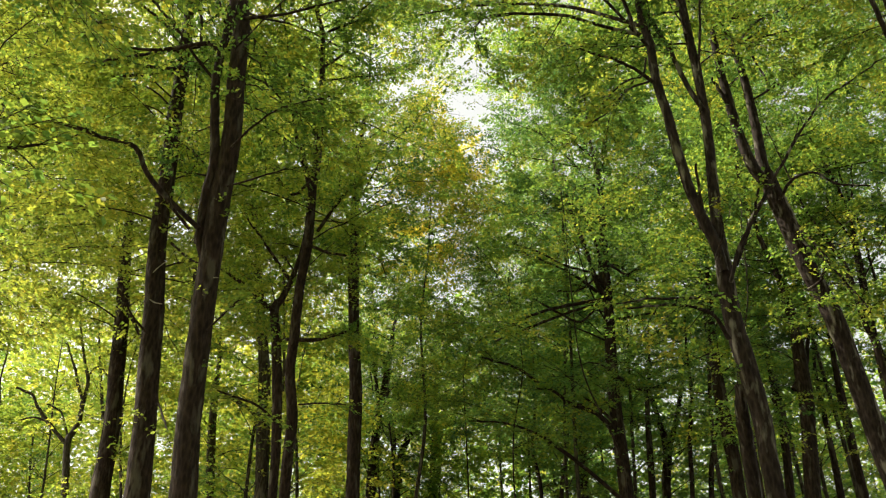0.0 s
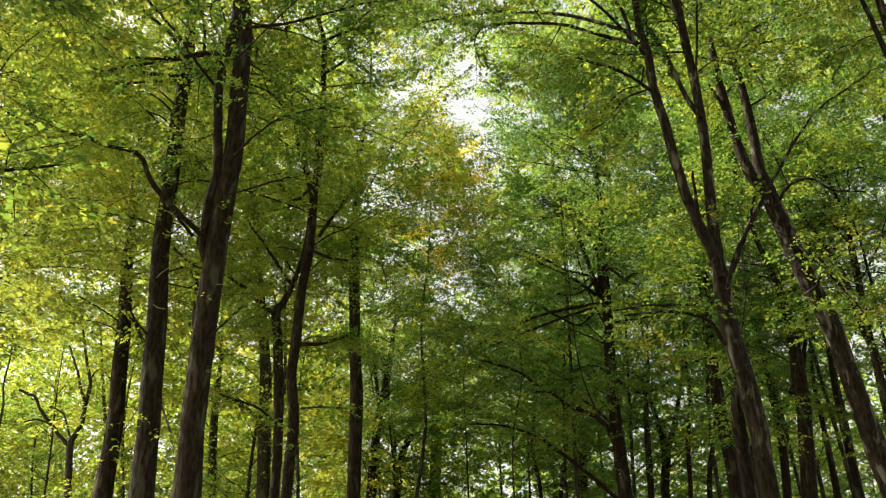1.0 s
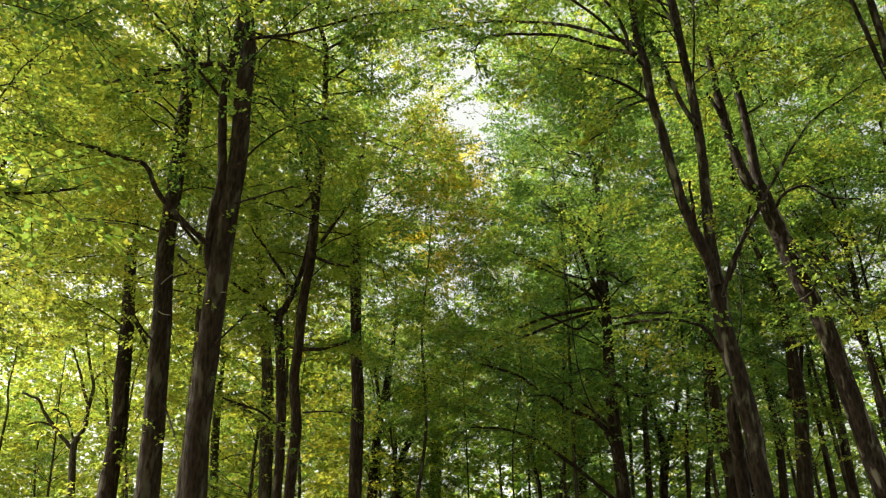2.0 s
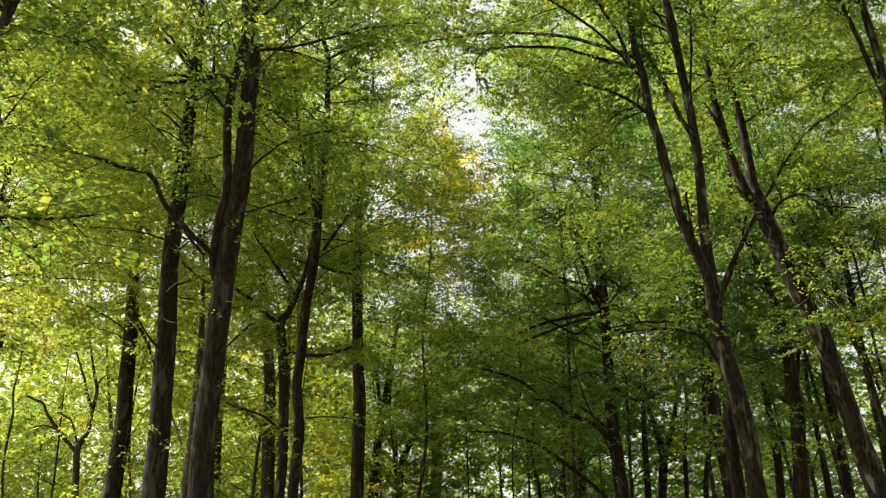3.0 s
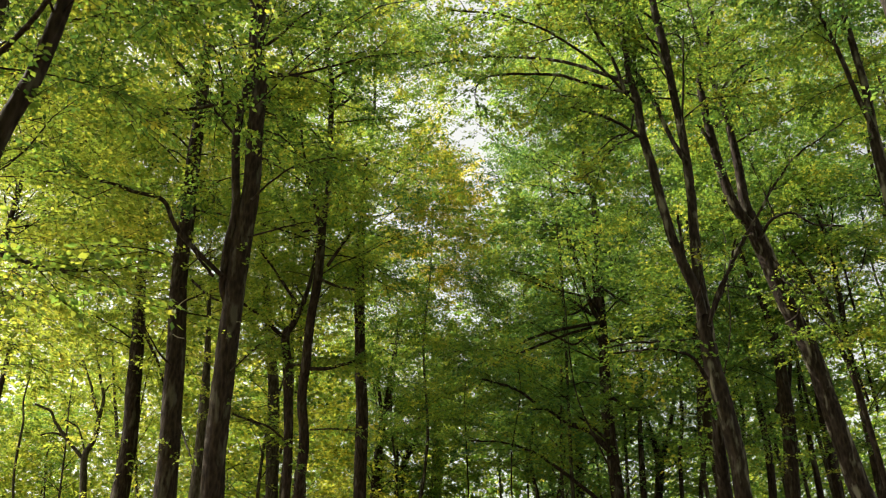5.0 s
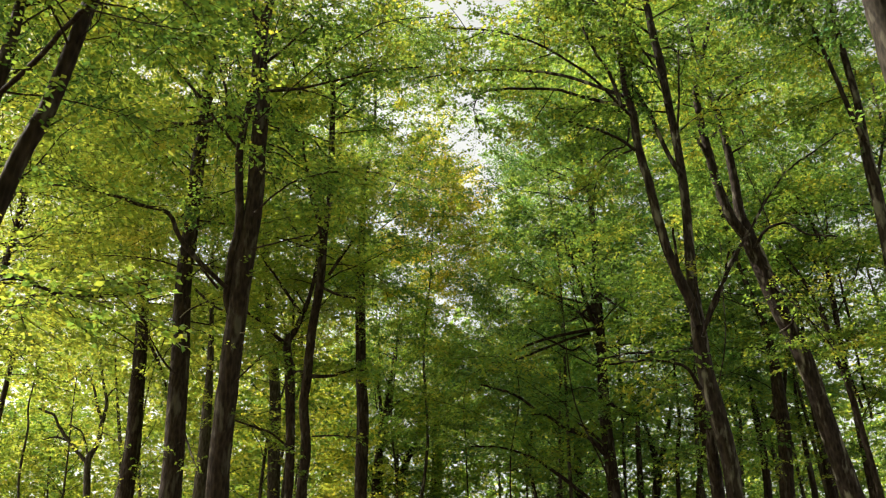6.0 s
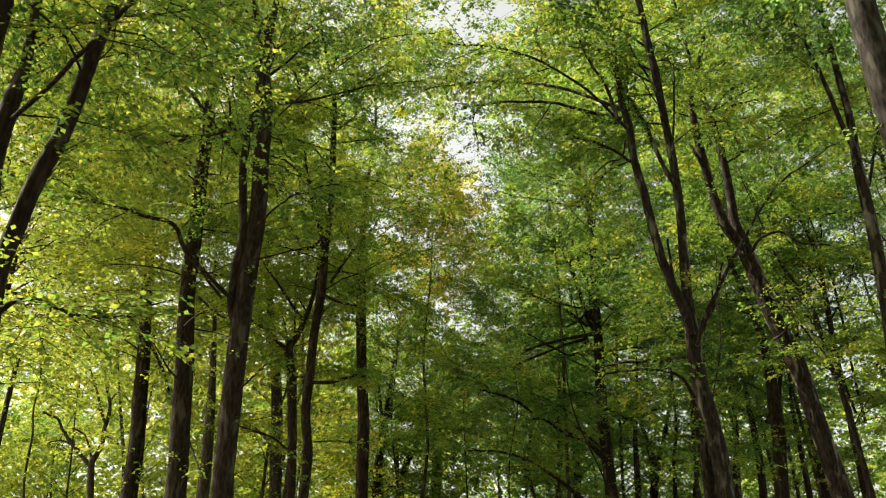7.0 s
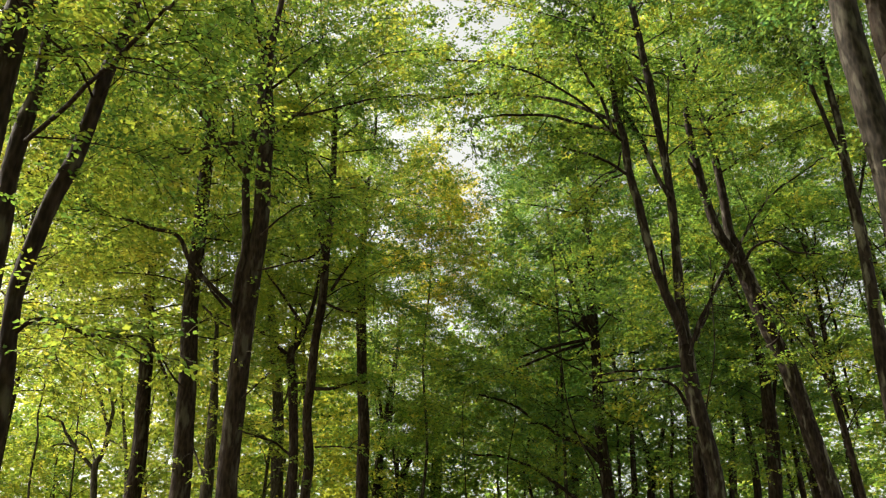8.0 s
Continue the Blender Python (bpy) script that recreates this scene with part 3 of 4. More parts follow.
tree("straight dark trunk by the open ride",
    [(-2.79, 29, 0, 0.278), (-2.81, 29, 3.46, 0.24), (-2.84, 29, 7.68, 0.222), (-2.87, 29, 9.15, 0.218), (-2.88, 29, 11.04, 0.215), (-3.03, 29, 13.04, 0.193), (-3.16, 29, 15.6, 0.19), (-3.22, 29, 17.42, 0.174), (-3.2, 29, 19.34, 0.116), (-3.11, 29, 21.35, 0.076)],
    [],
     tufts=7, height=30, bare=15, boughs=46, reach=5.2, leaf=0.1, step=0.045, gap=0.22, seed=17, shy=0.6, keep=in_gap, open_side=0.2)
tree("pale trunk half hidden behind a bigger one",
    [(-7.72, 27, 0, 0.261), (-7.77, 27, 3.44, 0.226), (-7.83, 27, 7.65, 0.209), (-7.83, 27, 9.09, 0.196), (-7.91, 27, 10.94, 0.165), (-7.99, 27, 12.5, 0.113), (-8.21, 27, 14.98, 0.058)],
    [],
     height=23, bare=13, boughs=28, reach=3.4, leaf=0.1, step=0.045, gap=0.22, seed=18, foliage=SUNLIT_GOLD, bark=GREY_BARK)
tree("thin grey trunk among bright leaves",
    [(-9.77, 40, 0, 0.245), (-9.93, 40, 4.48, 0.212), (-10.14, 40, 9.95, 0.196), (-10.34, 40, 12.49, 0.189), (-10.43, 40, 14.58, 0.155), (-10.4, 40, 16.21, 0.092), (-10.55, 40, 18.49, 0.054)],
    [],
     height=24, bare=7, boughs=36, reach=4.2, leaf=0.14, step=0.065, gap=0.28, seed=19, foliage=SUNLIT_GOLD, bark=GREY_BARK)
tree("small forked tree in sunlit leaves",
    [(-14.47, 37, 0, 0.2), (-14.77, 37, 6, 0.169), (-15.22, 37, 9.71, 0.153), (-15.48, 37, 11.54, 0.144), (-15.33, 37, 12.03, 0.121), (-15.17, 37, 12.52, 0.109), (-15.17, 37, 13.19, 0.098), (-15.11, 37, 13.7, 0.086), (-15.11, 37, 14.29, 0.074), (-15.41, 37, 15.15, 0.063), (-15.7, 37, 16.13, 0.051)],
    [], bare_limbs=[[(-15.47, 37, 11.47, 0.096), (-15.99, 36.92, 11.98, 0.084), (-16.44, 36.84, 12.47, 0.097), (-16.9, 36.76, 13.02, 0.073), (-17.22, 36.68, 13.55, 0.061), (-17.88, 36.6, 13.83, 0.049)],
     [(-15.22, 37, 13.49, 0.074), (-15.48, 36.9, 14.07, 0.074), (-15.65, 36.8, 14.66, 0.062), (-15.89, 36.7, 15.22, 0.05), (-16.14, 36.6, 15.85, 0.038)],
     [(-16.4, 37, 12.44, 0.049), (-16.93, 36.8, 12.59, 0.042), (-17.45, 36.6, 12.43, 0.036)],
     [(-15.55, 37, 11.9, 0.048), (-15.71, 36.87, 12.41, 0.042), (-15.94, 36.73, 12.86, 0.036), (-16.48, 36.6, 13.12, 0.036)],
     [(-15.16, 37, 12.89, 0.049), (-14.66, 36.8, 12.63, 0.036), (-14.15, 36.6, 12.28, 0.036)],
     [(-15.18, 37, 14.42, 0.05), (-14.71, 36.8, 14.82, 0.037), (-14.06, 36.6, 14.28, 0.037)]],
     height=22, bare=15.5, boughs=20, reach=3.4, leaf=0.13, step=0.06, gap=0.3, seed=20, foliage=SUNLIT_GOLD, bark=GREY_BARK)
for i, spine in enumerate([
    [(-14.26, 30, 0, 0.058), (-14.26, 30, 5.4, 0.048), (-14.98, 30, 8.69, 0.044), (-15.11, 30, 9.86, 0.045), (-15.13, 30, 11.07, 0.039), (-15.29, 30, 11.9, 0.033), (-15.27, 30, 13.08, 0.027), (-15.46, 30, 14.29, 0.02)],
    [(-14.48, 41, 0, 0.126), (-14.48, 41, 6.67, 0.105), (-15.17, 41, 10.59, 0.101), (-15.49, 41, 12.69, 0.095), (-15.91, 41, 14.6, 0.079), (-16.35, 41, 16.6, 0.054)]]):
    tree("thin pale stem in sunlit leaves", spine, [], height=spine[-1][2] + 4, bare=13, boughs=12, reach=2.6, leaf=0.12, step=0.06, gap=0.3, seed=140 + i, foliage=SUNLIT_GOLD, bark=GREY_BARK)
tree("leaning young tree with brown bark",
    [(-4.56, 6.2, 0, 0.124), (-4.68, 6.2, 2.28, 0.107), (-4.83, 6.2, 5.07, 0.099), (-4.9, 6.2, 5.66, 0.095), (-4.94, 6.2, 6.29, 0.098), (-4.86, 6.2, 6.88, 0.1), (-4.75, 6.2, 7.49, 0.103), (-4.6, 6.2, 8.02, 0.102), (-4.52, 6.2, 8.53, 0.097), (-4.45, 6.2, 9.1, 0.092), (-4.38, 6.2, 9.66, 0.09), (-4.26, 6.2, 10.23, 0.076), (-4.22, 6.2, 10.63, 0.07)],
    [[(-4.85, 6.2, 5.73, 0.029), (-4.62, 6.12, 5.85, 0.025), (-4.29, 6.04, 5.81, 0.022), (-3.95, 5.96, 5.63, 0.019), (-3.54, 5.88, 5.56, 0.015), (-3.09, 5.8, 5.54, 0.012)]],
     height=13, bare=8, boughs=9, reach=2.8, leaf=0.08, seed=21, foliage=GREEN)
tree("dark young trunk with a long rising limb",
    [(-5.65, 7.4, 0, 0.161), (-5.78, 7.4, 3.41, 0.139), (-5.94, 7.4, 7.58, 0.129), (-6, 7.4, 8.19, 0.124), (-6.02, 7.4, 8.83, 0.127), (-5.99, 7.4, 9.46, 0.121), (-5.94, 7.4, 10, 0.087), (-5.96, 7.4, 10.63, 0.076), (-6, 7.4, 11.28, 0.069), (-6.03, 7.4, 11.73, 0.065)],
    [[(-5.81, 7.2, 8.98, 0.035), (-5.13, 6.68, 9.14, 0.034), (-4.59, 6.16, 9.21, 0.033), (-4.11, 5.64, 9.11, 0.032), (-3.55, 5.12, 9.21, 0.027), (-3.06, 4.6, 9.17, 0.019)]],
     height=15, bare=8.5, boughs=10, reach=3.0, leaf=0.08, seed=22, foliage=GREEN)
tree("dark trunk close by the ride",
    [(-5.24, 5.6, 0, 0.215), (-5.3, 5.6, 3.52, 0.186), (-5.38, 5.6, 7.83, 0.172), (-5.42, 5.6, 8.91, 0.173), (-5.43, 5.6, 9.53, 0.171), (-5.42, 5.6, 10.08, 0.167)],
    [],
     height=26, bare=11, stout=0.5, boughs=46, reach=6.2, leaf=0.08, seed=23, open_side=0.4, keep=in_gap)

dead_twig(two_stemmed, [(-4.55, 15.7, 8.7, 0.009), (-4.49, 15.7, 8.82, 0.009), (-4.44, 15.7, 8.97, 0.009)])
dead_twig(two_stemmed, [(-4.48, 15.6, 9.02, 0.009), (-4.38, 15.6, 9.04, 0.009), (-4.26, 15.6, 9.04, 0.007)])
dead_twig(ragged, [(-6.93, 19.6, 11.06, 0.011), (-6.81, 19.6, 11.21, 0.011), (-6.64, 19.6, 11.36, 0.009)])
dead_twig(ragged, [(-6.9, 19.6, 10.35, 0.011), (-6.77, 19.6, 10.27, 0.011), (-6.6, 19.6, 10.24, 0.01)])

# ---- the shaded row across the ride ----
tree("branching tree with many rising stems",
    [(6.55, 16, 0, 0.21), (5.87, 16, 4.18, 0.171), (5.77, 16, 5.51, 0.166), (5.76, 16, 6.32, 0.17), (5.68, 16, 7.07, 0.184), (5.57, 16, 7.87, 0.182), (5.5, 16, 8.53, 0.173), (5.5, 16, 9.25, 0.165), (5.49, 16, 10.12, 0.124), (5.52, 16, 11.03, 0.115), (5.58, 16, 12.12, 0.106), (5.6, 16, 13.12, 0.103), (5.57, 16, 14.33, 0.099), (5.5, 16, 15.45, 0.096), (5.44, 16, 16.65, 0.104), (5.36, 16, 17.4, 0.098), (5.27, 16, 18.75, 0.085), (5.19, 16, 19.56, 0.079)],
    [[(5.43, 15.8, 9.27, 0.087), (5.32, 15.78, 9.88, 0.111), (5.16, 15.77, 10.37, 0.112), (4.95, 15.75, 11.14, 0.103), (4.83, 15.73, 11.95, 0.105), (4.7, 15.72, 12.92, 0.101), (4.56, 15.7, 13.79, 0.097), (4.53, 15.68, 14.7, 0.093), (4.41, 15.67, 15.48, 0.082), (4.38, 15.63, 16.37, 0.073), (4.24, 15.62, 17.65, 0.067), (4.04, 15.6, 18.6, 0.053)],
     [(4.32, 15.5, 14.83, 0.049), (3.74, 15.36, 14.86, 0.043), (3.23, 15.21, 14.9, 0.036), (2.62, 15.07, 14.99, 0.036), (1.87, 14.93, 14.91, 0.03), (0.9, 14.79, 14.71, 0.022), (0.66, 14.64, 14.1, 0.012), (0.78, 14.5, 13.5, 0.007)],
     [(4.46, 15.6, 13.64, 0.042), (4.02, 15.4, 13.86, 0.036), (3.58, 15.2, 13.92, 0.03), (2.79, 15, 14.06, 0.024)],
     [(4.35, 15.5, 13.57, 0.024), (3.83, 15.33, 13.22, 0.024), (3.4, 15.17, 12.6, 0.017), (3, 15, 12.2, 0.017)],
     [(5.55, 15.9, 13.13, 0.06), (5.33, 16.07, 13.92, 0.056), (5.07, 16.23, 15.16, 0.051), (4.76, 16.4, 16.21, 0.046)],
     [(5.25, 15.6, 7.8, 0.047), (4.97, 15.35, 8.14, 0.036), (4.6, 15.1, 8.2, 0.031), (4.08, 14.85, 8.15, 0.025), (3.22, 14.6, 7.97, 0.02)],
     [(5.63, 16.6, 5.13, 0.132), (5.58, 16.47, 5.93, 0.134), (5.53, 16.33, 6.53, 0.125), (5.51, 16.2, 7.13, 0.095)],
     [(4.45, 15.6, 14.6, 0.036), (3.2, 14.4, 15, 0.03), (1.6, 13.2, 15, 0.025), (0, 12.4, 14.6, 0.02)],
     [(4.5, 15.7, 15.2, 0.05), (3, 16.6, 16.6, 0.042), (1.2, 17.4, 17.4, 0.032), (-0.6, 18, 17.6, 0.02)]],
     bare_limbs=[[(5.48, 15.7, 8.99, 0.04), (5.7, 15.59, 9.65, 0.037), (5.99, 15.48, 10.15, 0.033), (6.39, 15.36, 10.85, 0.034), (6.8, 15.25, 11.5, 0.031), (7.29, 15.14, 12.23, 0.027), (7.74, 15.03, 12.78, 0.023), (8.36, 14.91, 13.19, 0.02), (8.97, 14.8, 13.6, 0.016)],
     [(4.27, 15.7, 14.98, 0.046), (4.04, 15.6, 15.87, 0.04), (3.7, 15.5, 16.5, 0.034), (3.44, 15.4, 17.21, 0.021)],
     [(5.41, 15.8, 15.14, 0.04), (5.25, 15.67, 15.95, 0.034), (4.89, 15.53, 16.67, 0.027), (4.65, 15.4, 17.3, 0.021)],
     [(5.22, 15.6, 9.43, 0.029), (5.37, 15.4, 9.88, 0.023), (5.31, 15.2, 10.27, 0.017)],
     [(5.67, 15.8, 9.39, 0.041), (5.84, 15.63, 9.83, 0.035), (6.04, 15.47, 10.25, 0.029), (6.18, 15.3, 10.85, 0.024)],
     [(5.25, 15.8, 8.77, 0.029), (4.59, 15.53, 8.58, 0.028), (3.79, 15.27, 8.45, 0.022), (3.12, 15, 8.23, 0.016)],
     [(5.19, 15.8, 10.42, 0.042), (5.09, 15.55, 10.99, 0.03), (5.01, 15.3, 11.4, 0.024)],
     [(4.38, 15.6, 14.26, 0.026), (4.2, 15.4, 13.65, 0.022), (3.75, 15.2, 13.32, 0.019), (3.17, 15, 12.6, 0.015)],
     [(5.58, 15.9, 14.16, 0.026), (5.72, 15.75, 15.35, 0.027), (5.81, 15.6, 16.59, 0.02)]],
     tufts=0, height=23, bark=DAPPLED_BARK, bare=13, thin_low=1.0, boughs=38, reach=4.8, seed=31, shy=1.0, foliage=GREEN, keep=in_gap, open_side=math.pi)
tree("leaning tree forked into two pale stems",
    [(11.19, 21.21, 0, 0.359), (10.88, 21.11, 2.61, 0.31), (10.51, 21, 5.81, 0.287), (10.24, 20.92, 7.07, 0.267), (9.95, 20.83, 8.69, 0.239), (9.65, 20.75, 10.41, 0.241), (9.24, 20.67, 11.61, 0.224), (8.88, 20.58, 13.02, 0.237), (8.59, 20.5, 14.08, 0.214), (8.47, 20.42, 14.64, 0.15), (8.44, 20.33, 15.57, 0.129), (8.37, 20.25, 16.72, 0.116), (8.24, 20.17, 17.82, 0.102), (8, 20.08, 18.85, 0.08), (7.78, 20, 20.14, 0.054)],
    [[(8.49, 20.2, 13.73, 0.146), (8.11, 20.14, 14.29, 0.147), (7.87, 20.09, 15.22, 0.135), (7.71, 20.03, 16.37, 0.122), (7.59, 19.97, 17.57, 0.109), (7.59, 19.91, 18.81, 0.095), (7.97, 19.86, 20.03, 0.081), (8.28, 19.8, 21.12, 0.055)]],
     bare_limbs=[[(8.64, 20.2, 13.39, 0.049), (8.96, 20.02, 13.88, 0.043), (9.5, 19.85, 14.02, 0.037), (9.93, 19.68, 13.58, 0.031), (10.68, 19.5, 13.43, 0.024)],
     [(8.84, 20.2, 12.89, 0.037), (9.24, 20.1, 12.12, 0.03), (9.56, 20, 11.44, 0.03)],
     [(8.28, 19.9, 16.31, 0.032), (8.79, 19.9, 16.65, 0.032), (9.73, 19.9, 17.22, 0.026)],
     [(8.27, 20, 18.04, 0.041), (8.8, 19.7, 18.3, 0.033), (9.43, 19.4, 18.27, 0.024)],
     [(8.21, 20, 18.29, 0.041), (8.88, 19.87, 19.06, 0.033), (10.25, 19.73, 19.54, 0.029), (10.92, 19.6, 19.81, 0.021)],
     [(7.66, 20, 16.27, 0.064), (7.44, 19.9, 16.72, 0.048), (7.27, 19.8, 17.04, 0.032)],
     [(8.29, 20.2, 13.51, 0.054), (7.76, 20.07, 12.75, 0.045), (7.37, 19.93, 11.86, 0.037), (6.88, 19.8, 10.93, 0.029)],
     [(8.98, 20.4, 10.95, 0.044), (9.23, 20.2, 11.1, 0.037), (9.39, 20, 11.41, 0.029)],
     [(8.57, 20, 17.88, 0.033), (8.71, 19.8, 17.04, 0.028), (8.82, 19.6, 16.57, 0.024), (10.05, 19.4, 17.24, 0.02)],
     [(9.01, 20.4, 12.42, 0.038), (9.39, 20.27, 11.85, 0.033), (9.82, 20.13, 11.07, 0.029), (10.16, 20, 10.31, 0.021)]],
     tufts=0, height=26, bark=DAPPLED_BARK, bare=16.5, boughs=40, reach=4.8, seed=32, shy=1.0, keep=in_gap)
tree("dark trunk with long drooping boughs",
    [(6.37, 31, 0, 0.309), (6.29, 31, 3.64, 0.267), (6.19, 31, 8.1, 0.247), (6.14, 31, 9.67, 0.233), (6.09, 31, 10.86, 0.217), (6.06, 31, 12.1, 0.221), (6.13, 31, 14.71, 0.188), (6.16, 31, 16.56, 0.16), (6.19, 31, 18.01, 0.142), (6.24, 31, 20.03, 0.123), (6.16, 31, 21.35, 0.102), (6, 31, 22.3, 0.058)],
    [[(5.97, 30.8, 10.3, 0.078), (5.37, 30.48, 10.81, 0.068), (4.38, 30.15, 11.11, 0.058), (3.69, 29.82, 11.5, 0.048), (2.98, 29.5, 11.4, 0.029)],
     [(5.87, 30.6, 10.64, 0.058), (5.18, 30.3, 11.15, 0.049), (4.76, 30, 11.36, 0.029)],
     [(6.14, 30.8, 12.35, 0.07), (6.65, 30.53, 11.84, 0.059), (7.17, 30.27, 11.65, 0.049), (7.93, 30, 11.97, 0.029)],
     [(6.03, 30.6, 15.22, 0.094), (5.66, 30.45, 15.83, 0.083), (5.4, 30.3, 16.93, 0.074), (5.05, 30.15, 18.29, 0.053), (4.67, 30, 19.44, 0.043)],
     [(5.96, 30.5, 15.63, 0.063), (5.47, 29.88, 15.91, 0.051), (4.37, 29.25, 15.94, 0.04), (3.31, 28.63, 16.2, 0.04), (2.37, 28, 16.21, 0.029)],
     [(5.87, 30.5, 7.99, 0.075), (4.77, 30, 8.81, 0.065), (3.9, 29.5, 9.32, 0.065), (3.05, 29, 9.74, 0.046), (1.92, 28.5, 9.97, 0.036), (0.82, 28, 9.86, 0.027)],
     [(5.95, 30.4, 15.13, 0.083), (4.32, 29.55, 14.49, 0.06), (3.21, 28.7, 13.85, 0.048), (2.16, 27.85, 13.02, 0.037), (1.55, 27, 12.45, 0.027)]],
     bare_limbs=[[(5.78, 30.6, 15.51, 0.076), (5.52, 30.4, 16.56, 0.065), (5.17, 30.2, 17.55, 0.055), (4.78, 30, 18.69, 0.044)],
     [(5.84, 30.6, 15.81, 0.065), (5.82, 30.4, 17.04, 0.055), (5.41, 30.2, 18.42, 0.044), (5.05, 30, 19.59, 0.034)],
     [(5.67, 30.5, 15.46, 0.065), (4.84, 30.17, 15.98, 0.054), (3.71, 29.83, 16.41, 0.043), (2.52, 29.5, 16.73, 0.032)],
     [(5.57, 30.4, 14.91, 0.064), (4.59, 30.05, 14.49, 0.053), (3.47, 29.7, 13.91, 0.052), (2.4, 29.35, 13.34, 0.041), (1.46, 29, 12.83, 0.03)],
     [(5.52, 30.4, 14.73, 0.053), (4.88, 30.07, 14.1, 0.042), (4.12, 29.73, 14.3, 0.042), (3.17, 29.4, 14.72, 0.031)],
     [(6.2, 30.5, 16.6, 0.055), (6.55, 30.05, 16.04, 0.043), (6.97, 29.6, 15.49, 0.032)],
     [(5.75, 30.4, 16.08, 0.054), (4.93, 29.9, 15.28, 0.042), (4.02, 29.4, 14.99, 0.031)],
     [(5.85, 30.6, 14.31, 0.053), (6.51, 30.3, 14.37, 0.042), (7.62, 30, 14.41, 0.031)],
     [(3.32, 30.2, 11.86, 0.051), (2.59, 29.8, 12.26, 0.051), (1.76, 29.4, 12.38, 0.04), (1.25, 29, 12.41, 0.03)],
     [(5.86, 30.6, 10.22, 0.06), (5.18, 30.2, 10.82, 0.05), (4.54, 29.8, 11.01, 0.04)]],
     height=28, bare=9, boughs=54, reach=5.8, leaf=0.1, step=0.045, gap=0.2, seed=33, shy=0.6, foliage=SHADED_DEEP, keep=in_gap, open_side=math.pi)
tree("crooked trunk in the shade",
    [(10.2, 27, 0, 0.24), (10.58, 27, 4.9, 0.25), (10.88, 27, 7.69, 0.235), (11.04, 27, 9.09, 0.223), (11.16, 27, 10.19, 0.227), (11.19, 27, 11.13, 0.23), (11.23, 27, 12.4, 0.178), (11.14, 27, 13.72, 0.134), (10.87, 27, 14.98, 0.097), (10.54, 27, 16.29, 0.079)],
    [[(10.85, 27, 10.57, 0.105), (11.33, 27, 11.31, 0.08), (11.59, 27, 12.25, 0.063), (11.99, 27, 13.83, 0.046)]],
     height=24, bare=10, boughs=34, reach=4, leaf=0.09, gap=0.22, step=0.042, seed=34, shy=0.6, foliage=SHADED_DEEP)
tree("short dark trunk under dense leaves",
    [(9.53, 29, 0, 0.266), (9.44, 29, 3.46, 0.23), (9.34, 29, 7.68, 0.213), (9.33, 29, 8.79, 0.217), (9.25, 29, 9.89, 0.221), (9.19, 29, 11.04, 0.215), (9.18, 29, 12.22, 0.171), (9.25, 29, 13.87, 0.117), (9.38, 29, 16.05, 0.07)],
    [],
     height=22, bare=9, boughs=36, reach=4, leaf=0.1, gap=0.22, step=0.045, seed=35, foliage=SHADED_DEEP)
tree("slim tree forked in a narrow fork",
    [(9.3, 15.5, 0, 0.201), (9.45, 15.5, 3.89, 0.174), (9.63, 15.5, 8.64, 0.161), (9.68, 15.5, 9.43, 0.151), (9.76, 15.5, 10.68, 0.142), (9.81, 15.5, 11.84, 0.133), (9.82, 15.5, 12.76, 0.135), (9.83, 15.5, 13.71, 0.117), (9.91, 15.5, 14.87, 0.092), (9.88, 15.5, 16, 0.087), (9.86, 15.5, 17, 0.074), (9.85, 15.5, 18.13, 0.068), (9.84, 15.5, 19.11, 0.061)],
    [[(9.79, 15.4, 13.73, 0.069), (9.59, 15.32, 14.5, 0.063), (9.4, 15.24, 15.46, 0.057), (9.18, 15.16, 16.36, 0.05), (8.94, 15.08, 17.21, 0.044), (8.73, 15, 18.26, 0.03)],
     [(9.91, 15.4, 12.86, 0.04), (10.25, 15.4, 13.81, 0.034), (10.52, 15.4, 14.64, 0.028)]],
     bark=DAPPLED_BARK, height=22, bare=14.5, boughs=20, reach=2.8, seed=36, shy=1.0)
# This trunk and the next get leaves darkened in colour for canopy shade.
tree("smooth grey trunk dappled with sun",
    [(7.14, 9, 0, 0.335), (7.12, 9, 3.75, 0.289), (7.09, 9, 8.33, 0.268), (7.11, 9, 9.54, 0.261), (7.07, 9, 10.41, 0.25), (7.06, 9, 11.32, 0.247), (7.04, 9, 12.17, 0.234), (7.07, 9, 13.18, 0.231)],
    [],
     height=23, bare=12.5, boughs=13, reach=6.4, stout=0.45, seed=37, open_side=math.pi, keep=in_gap, bark=SMOOTH_BARK, foliage=SHADED_DEEP)
tree("dark rough trunk behind a grey one",
    [(6.84, 7.6, 0, 0.262), (6.84, 7.6, 4.57, 0.227), (6.84, 7.6, 10.15, 0.21), (6.79, 7.6, 10.9, 0.198), (6.84, 7.6, 11.91, 0.196)],
    [],
     height=22, bare=12.5, stout=0.45, boughs=12, reach=6.2, seed=38, open_side=2.8, foliage=SHADED_DEEP, keep=in_gap)
